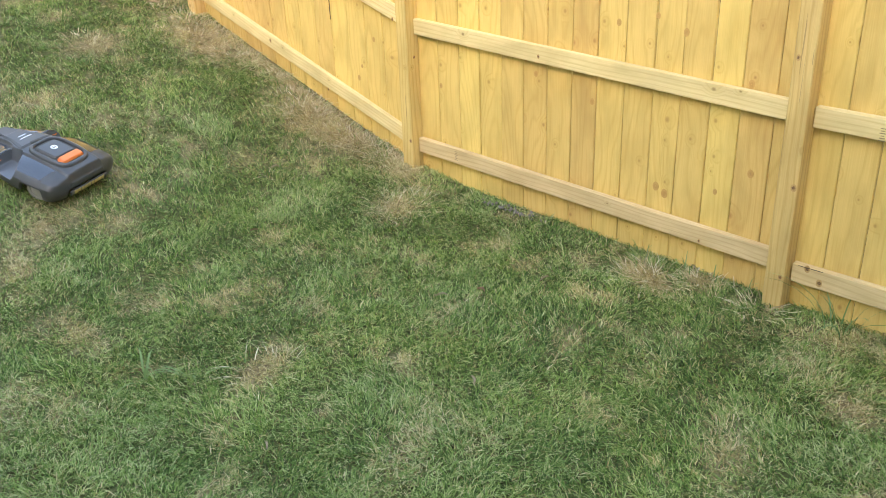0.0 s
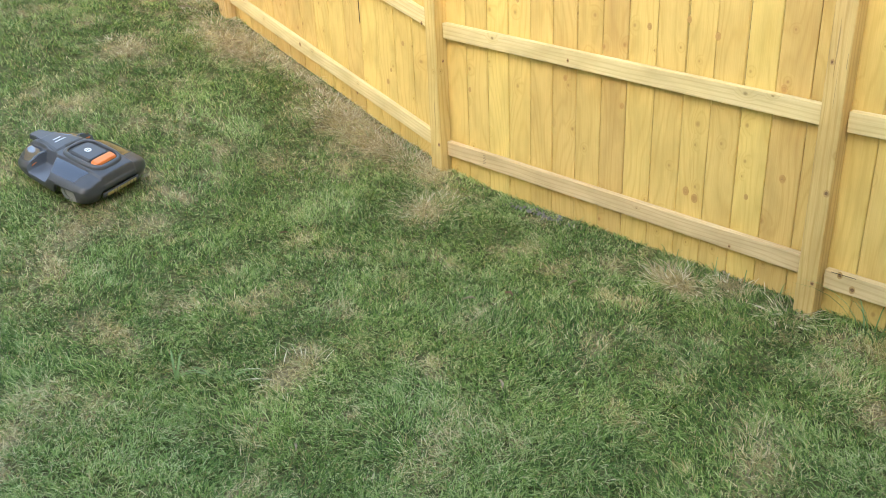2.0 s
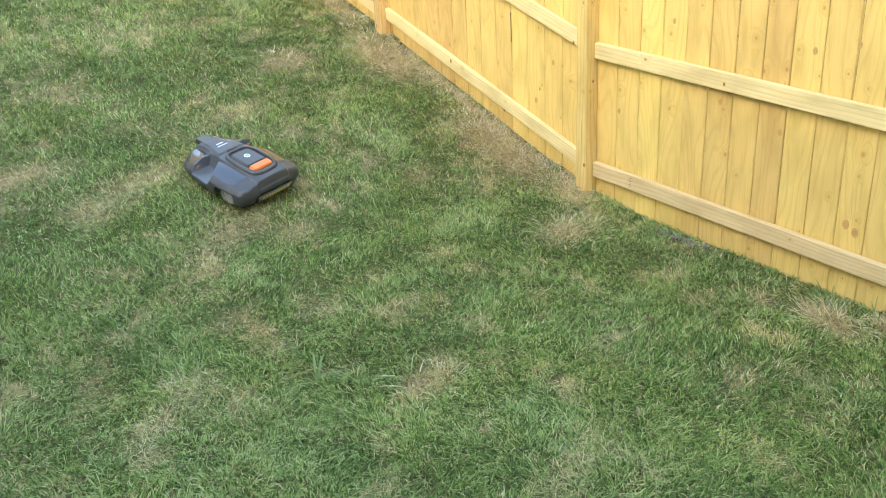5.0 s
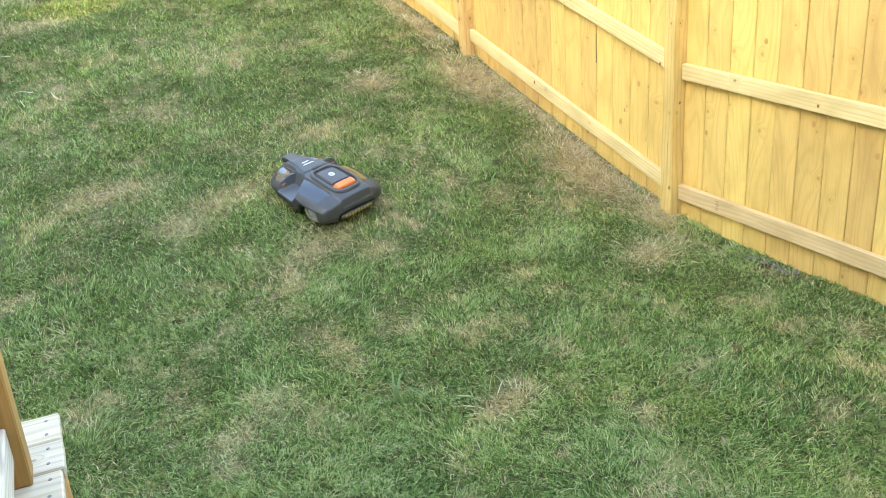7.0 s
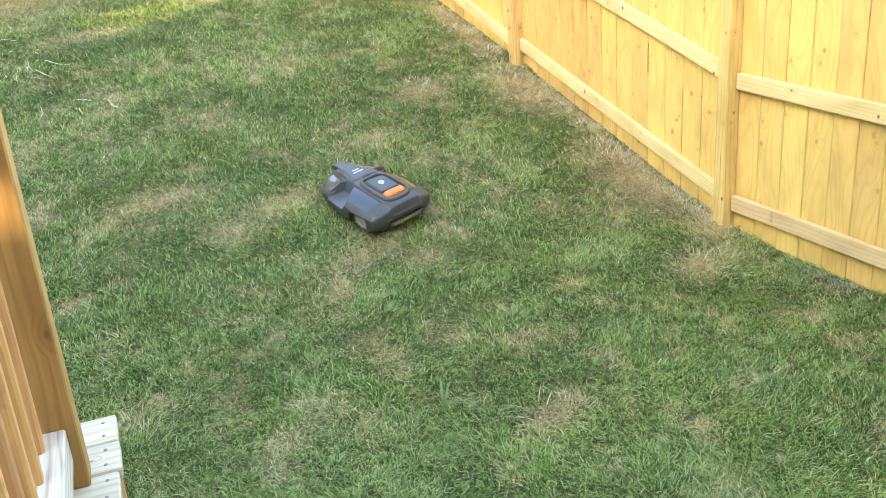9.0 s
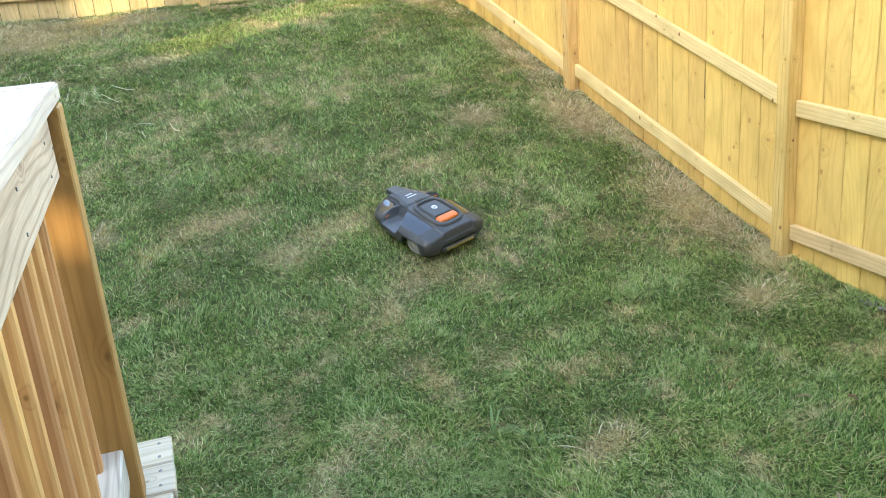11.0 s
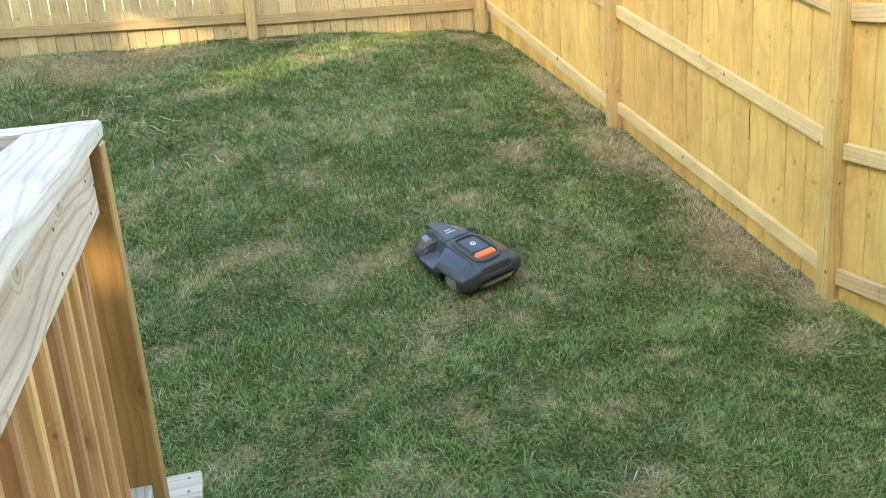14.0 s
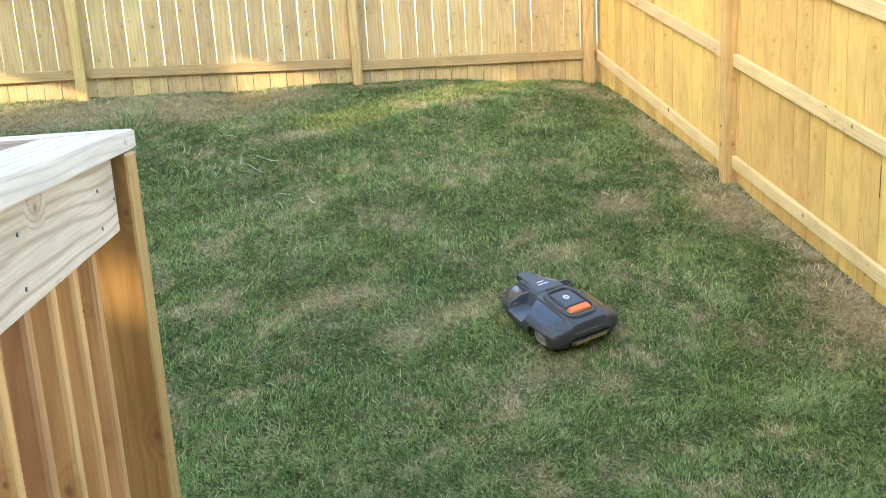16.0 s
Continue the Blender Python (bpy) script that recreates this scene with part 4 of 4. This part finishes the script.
        part("side_print", bm, M_ORANGE, mower, "small amber side print", Matrix.Translation((0.1145, 0.19 * s, 0.120)) @ Matrix.Rotation(radians(6 * s), 4, "Z") @ Matrix.Rotation(radians(-22), 4, "Y"))
    rear = part("rear_panel", box(-0.327, -0.314, -0.135, 0.135, 0.066, 0.095, 0.004), M_SKIRT, mower)
    bar = mesh_of(box(-0.3292, -0.327, -0.0095, 0.0095, -0.010, 0.010), "print", M_GOLD)
    for i in range(9):
        part("print", bar, M_GOLD, rear, "amber print bar", Matrix.Translation((0, -0.1 + 0.025 * i, 0.081)))
    # wheels
    tyre, rim = wheel_meshes(0.066, 0.04)
    tyre_me, rim_me = mesh_of(tyre, "tyre", M_TYRE), mesh_of(rim, "rim", M_TYRE)
    for s in (-1, 1):
        w = part("rear_wheel", tyre_me, M_TYRE, mower, "grey muddy ribbed drive wheel", Matrix.Translation((-0.155, 0.196 * s, 0.066)))
        part("rim", rim_me, M_SKIRT, w)
    tyre, rim = wheel_meshes(0.045, 0.03)
    tyre_me, rim_me = mesh_of(tyre, "tyre", M_RUBBER), mesh_of(rim, "rim", M_SKIRT)
    for s in (-1, 1):
        w = part("front_wheel", tyre_me, M_RUBBER, mower, "small black caster wheel", Matrix.Translation((0.2, 0.13 * s, 0.04)))
        part("rim", rim_me, M_SKIRT, w)
    return mower


def on_slope(x, y, heading):
    """A pose on the lawn, tilted with it; heading in degrees from +X."""
    h = 0.15
    gxn, gyn = (gz(x + h, y) - gz(x - h, y)) / (2 * h), (gz(x, y + h) - gz(x, y - h)) / (2 * h)
    up = Vector((-gxn, -gyn, 1)).normalized()
    f = Vector((math.cos(radians(heading)), math.sin(radians(heading)), 0))
    f = (f - up * f.dot(up)).normalized()
    s = up.cross(f)
    return Matrix(((f.x, s.x, up.x, x), (f.y, s.y, up.y, y), (f.z, s.z, up.z, gz(x, y)), (0, 0, 0, 1)))


build_mower(on_slope(-1.935, 0.835, 110) @ Matrix.Diagonal((0.95, 0.95, 0.9, 1)))


# ---------------------------------------------------------------- small things on the lawn
def weed(x, y, n, h, w, spread, lean, seed, label):
    """A weed whose broad blades are parts of their own."""
    rng = random.Random(seed)
    thing = empty("weed_clump", pose(x, y, gz(x, y)), label, "weed", "weeds in the lawn")
    for _ in range(n):
        a, r = rng.uniform(0, 2 * math.pi), spread * math.sqrt(rng.random())
        d = a + rng.uniform(-0.6, 0.6)
        bm = bmesh.new()
        lay = bm.verts.layers.float.new("dry")
        hh, ll, ww = h * rng.uniform(0.5, 1.0), lean * rng.uniform(0.4, 1.2), w * rng.uniform(0.6, 1.0)
        prev = None
        for k in range(7):
            t = k / 6
            px, pz = r + ll * t ** 1.5, hh * (1.35 * t - 0.75 * t ** 3) + 0.012
            q = ww / 2 * (1 - t ** 2.2) + 0.0002
            row = [bm.verts.new((px, q * sd, pz + 0.35 * q * abs(sd))) for sd in (-1, 0, 1)]
            if prev:
                bm.faces.new((prev[0], prev[1], row[1], row[0]))
                bm.faces.new((prev[1], prev[2], row[2], row[1]))
            prev = row
        part("blade", bm, M_BROAD, thing, m=Matrix.Rotation(d, 4, "Z"))
    return thing


def clump(name, x, y, n, h, w, spread, lean, seed, label, dry=0.0, group=""):
    """A tuft of broad blades: each a tapering bent strip."""
    rng = random.Random(seed)
    bm = bmesh.new()
    lay = bm.verts.layers.float.new("dry")
    for _ in range(n):
        a, r = rng.uniform(0, 2 * math.pi), spread * math.sqrt(rng.random())
        bx, by = r * math.cos(a), r * math.sin(a)
        bz = gz(x + bx, y + by) - gz(x, y) - 0.005
        d = a + rng.uniform(-0.8, 0.8)
        hh, ll, ww = h * rng.uniform(0.5, 1.0), lean * rng.uniform(0.4, 1.2), w * rng.uniform(0.6, 1.0)
        side_x, side_y = -math.sin(d), math.cos(d)
        prev = None
        dd = 1.0 if rng.random() < dry else 0.0
        for k in range(6):
            t = k / 5
            px, py = bx + ll * t ** 1.6 * math.cos(d), by + ll * t ** 1.6 * math.sin(d)
            pz = bz + hh * (t - 0.35 * t ** 3)
            q = ww / 2 * (1 - t ** 1.8) + 0.0002
            mid = bm.verts.new((px, py, pz - q * 0.35))
            lv, rv = bm.verts.new((px - side_x * q, py - side_y * q, pz)), bm.verts.new((px + side_x * q, py + side_y * q, pz))
            for v in (mid, lv, rv):
                v[lay] = dd
            if prev:
                bm.faces.new((prev[1], prev[0], mid, lv))
                bm.faces.new((prev[0], prev[2], rv, mid))
            prev = (mid, lv, rv)
    ob = new(name, mesh_of(bm, name, M_WEED))
    ob.location = (x, y, gz(x, y))
    return tagged(ob, label, "grass", group, "stuff")


M_WEED = blade_material("weed_blades", ((0.0, (0.11, 0.21, 0.06)), (0.5, (0.2, 0.31, 0.11)), (1.0, (0.34, 0.44, 0.2))), ((0.0, (0.34, 0.25, 0.13)), (0.5, (0.68, 0.55, 0.34)), (1.0, (0.88, 0.78, 0.55))))
M_BROAD = blade_material("broad_blades", ((0.0, (0.18, 0.28, 0.09)), (0.5, (0.28, 0.37, 0.15)), (1.0, (0.46, 0.52, 0.28))), ((0.0, (0.32, 0.24, 0.13)), (1.0, (0.8, 0.7, 0.5))))
M_LEAF = plastic("dry_leaf", (0.24, 0.13, 0.07), 0.8)
M_PALE = plastic("bleached_leaf", (0.34, 0.26, 0.155), 0.8)

weed(-2.345, -0.92, 6, 0.13, 0.012, 0.05, 0.16, 1, "clump of broad pale green blades in the lawn")
weed(-2.2, -1.03, 5, 0.11, 0.010, 0.05, 0.15, 2, "thin clump of broad green blades in the lawn")
clump("tall_grass", -0.02, -2.72, 16, 0.34, 0.010, 0.08, 0.26, 4, "tall bent green grass against the fence foot")
clump("tall_grass", -4.42, 4.1, 60, 0.24, 0.011, 0.22, 0.28, 5, "tall unmown grass clump beside the lawn edge")
clump("tall_grass", -4.95, 3.85, 54, 0.22, 0.010, 0.22, 0.26, 6, "tall unmown grass clump beside the lawn edge")
for i, (y, n, h) in enumerate(((-2.25, 5, 0.12), (-1.98, 6, 0.15), (-1.72, 8, 0.12), (-1.5, 5, 0.09), (-1.1, 5, 0.08), (-0.55, 6, 0.08), (-2.1, 4, 0.16))):
    clump("fence_grass", -0.03, y, n, h, 0.006, 0.05, 0.06, 20 + i, "thin grass stems standing against the fence", 0.2, "grass along the fence foot")
for i, (x, y, n, s) in enumerate(((-0.19, -1.86, 70, 0.16), (-0.05, -2.06, 34, 0.09), (-0.28, 2.5, 26, 0.07), (-0.86, 0.3, 12, 0.06), (-0.12, 0.1, 90, 0.14), (-0.16, 0.5, 130, 0.17), (-0.16, 0.95, 130, 0.18), (-0.24, 2.0, 220, 0.27), (-0.1, 1.3, 60, 0.1), (-0.1, 2.65, 90, 0.13), (-0.22, 1.62, 140, 0.2), (-0.12, 0.3, 120, 0.16), (-0.2, 0.75, 130, 0.18), (-0.14, 2.3, 130, 0.16), (-0.1, -2.38, 50, 0.1), (-0.45, -0.38, 90, 0.2), (-1.0, 2.06, 50, 0.18), (-0.15, 3.0, 120, 0.2), (-0.15, 4.2, 120, 0.22), (-1.97, -1.18, 18, 0.14), (-5.3, 4.65, 160, 0.3), (-4.7, 4.7, 160, 0.3), (-4.1, 4.68, 160, 0.3), (-3.5, 4.75, 140, 0.28), (-3.0, 4.8, 90, 0.2), (-0.4, 4.6, 110, 0.22))):
    clump("straw_tuft", x, y, n * 2, 0.055, 0.007, s * 1.1, 0.1, 40 + i, "bleached tuft of dead straw on the lawn", 0.92, "dead straw tufts")


def clippings(x, y, n, spread, seed):
    """A strewn heap of cut stalks that lie on the lawn."""
    rng = random.Random(seed)
    bm = bmesh.new()
    lay = bm.verts.layers.float.new("dry")
    for _ in range(n):
        px, py, a = rng.gauss(0, spread), rng.gauss(0, spread * 0.6), rng.uniform(-2.6, 2.6)
        ln, w = rng.uniform(0.04, 0.16), rng.uniform(0.0025, 0.005)
        dd = 1.0 if rng.random() < 0.6 else 0.0
        prev = None
        for k in range(4):
            t = k / 3
            qx, qy = px + ln * t * math.cos(a + 0.5 * t), py + ln * t * math.sin(a + 0.5 * t)
            qz = gz(x + qx, y + qy) - gz(x, y) + 0.036 + 0.02 * math.sin(3 * t + px * 9)
            pr = [bm.verts.new((qx - math.sin(a) * s * w / 2, qy + math.cos(a) * s * w / 2, qz + 0.001 * s)) for s in (-1, 1)]
            for v in pr:
                v[lay] = dd
            if prev:
                bm.faces.new((prev[0], prev[1], pr[1], pr[0]))
            prev = pr
    ob = new("grass_clippings", mesh_of(bm, "grass_clippings", M_WEED))
    ob.location = (x, y, gz(x, y))
    return tagged(ob, "strewn pale green cut grass stalks on the lawn", "grass clippings", kind="stuff")


clippings(-3.62, 3.02, 46, 0.11, 1)
clippings(-3.8, 3.35, 34, 0.2, 2)
clippings(-3.35, 2.42, 9, 0.12, 3)
clippings(-4.4, 3.1, 40, 0.3, 4)


def leaf(x, y, size, turn, mat, label, seed):
    """A curled dry leaf."""
    rng = random.Random(seed)
    bm = bmesh.new()
    rows = []
    for i in range(7):
        t = i / 6
        w = 0.085 * size * math.sin(math.pi * min(1, t * 0.92 + 0.06)) ** 0.8
        rows.append([bm.verts.new((size * (t - 0.5), w * s + 0.35 * size * (t - 0.45) ** 2, 0.12 * size * abs(s) ** 1.5 + 0.06 * size * math.sin(4 * t) + rng.uniform(-0.03, 0.03) * size)) for s in (-1, -0.5, 0, 0.5, 1)])
    for i in range(6):
        for j in range(4):
            bm.faces.new((rows[i][j], rows[i + 1][j], rows[i + 1][j + 1], rows[i][j + 1]))
    ext = bmesh.ops.extrude_face_region(bm, geom=bm.faces[:])
    for v in [g for g in ext["geom"] if isinstance(g, bmesh.types.BMVert)]:
        v.co.z -= 0.0015
    bmesh.ops.recalc_face_normals(bm, faces=bm.faces[:])
    ob = new("leaf", mesh_of(bm, "leaf", mat))
    ob.matrix_basis = pose(x, y, gz(x, y) + 0.03, rng.uniform(-15, 15), rng.uniform(-15, 15), turn)
    return tagged(ob, label, "leaf", "fallen leaves")


leaf(-0.80, 0.33, 0.078, 20, M_PALE, "bleached curled leaf lying on the lawn", 1)
leaf(-0.89, -1.40, 0.078, 70, M_LEAF, "dry brown curled leaf on the lawn", 2)
leaf(-1.05, -1.29, 0.058, 120, M_PALE, "bleached upright leaf on the lawn", 3)
leaf(-1.31, -0.18, 0.058, 10, M_LEAF, "dry brown crumpled leaf on the lawn", 4)
leaf(-0.27, 2.53, 0.094, 140, M_PALE, "bleached pale leaf beside the fence", 5)
leaf(-1.45, -1.87, 0.066, 50, M_PALE, "bleached thin leaf on the lawn", 6)
leaf(-2.25, -1.62, 0.055, 60, M_PALE, "bleached thin leaf on the lawn", 7)
leaf(-0.62, -1.55, 0.055, 160, M_PALE, "bleached thin leaf on the lawn", 8)


def crumbs(x, y, long, wide, n, label):
    """Crumbled cement strewn at the fence foot: many small broken bits."""
    rng = random.Random(9)
    bm = bmesh.new()
    for _ in range(n):
        px, py, k = rng.gauss(0, wide), rng.gauss(0, long), rng.uniform(0.004, 0.014) * rng.uniform(0.5, 1.0)
        m = Matrix.Translation((px, py, gz(x + px, y + py) - gz(x, y) + 0.012 + 0.6 * k)) @ Euler((rng.uniform(0, 3), rng.uniform(0, 3), rng.uniform(0, 3))).to_matrix().to_4x4() @ Matrix.Diagonal((k, k * rng.uniform(0.6, 1.3), k * rng.uniform(0.4, 0.8), 1))
        got = bmesh.ops.create_icosphere(bm, subdivisions=1, radius=1, matrix=m)
        for v in got["verts"]:
            v.co += Vector((rng.uniform(-1, 1), rng.uniform(-1, 1), rng.uniform(-1, 1))) * k * 0.22
    ob = new("cement_crumbs", mesh_of(bm, "cement_crumbs", plastic("crumbled_cement", (0.22, 0.2, 0.17), 0.95, dust=0.5)))
    ob.location = (x, y, gz(x, y))
    return tagged(ob, label, "cement", kind="stuff")


crumbs(-0.06, -0.86, 0.1, 0.025, 80, "pale grey crumbled cement at the fence foot")
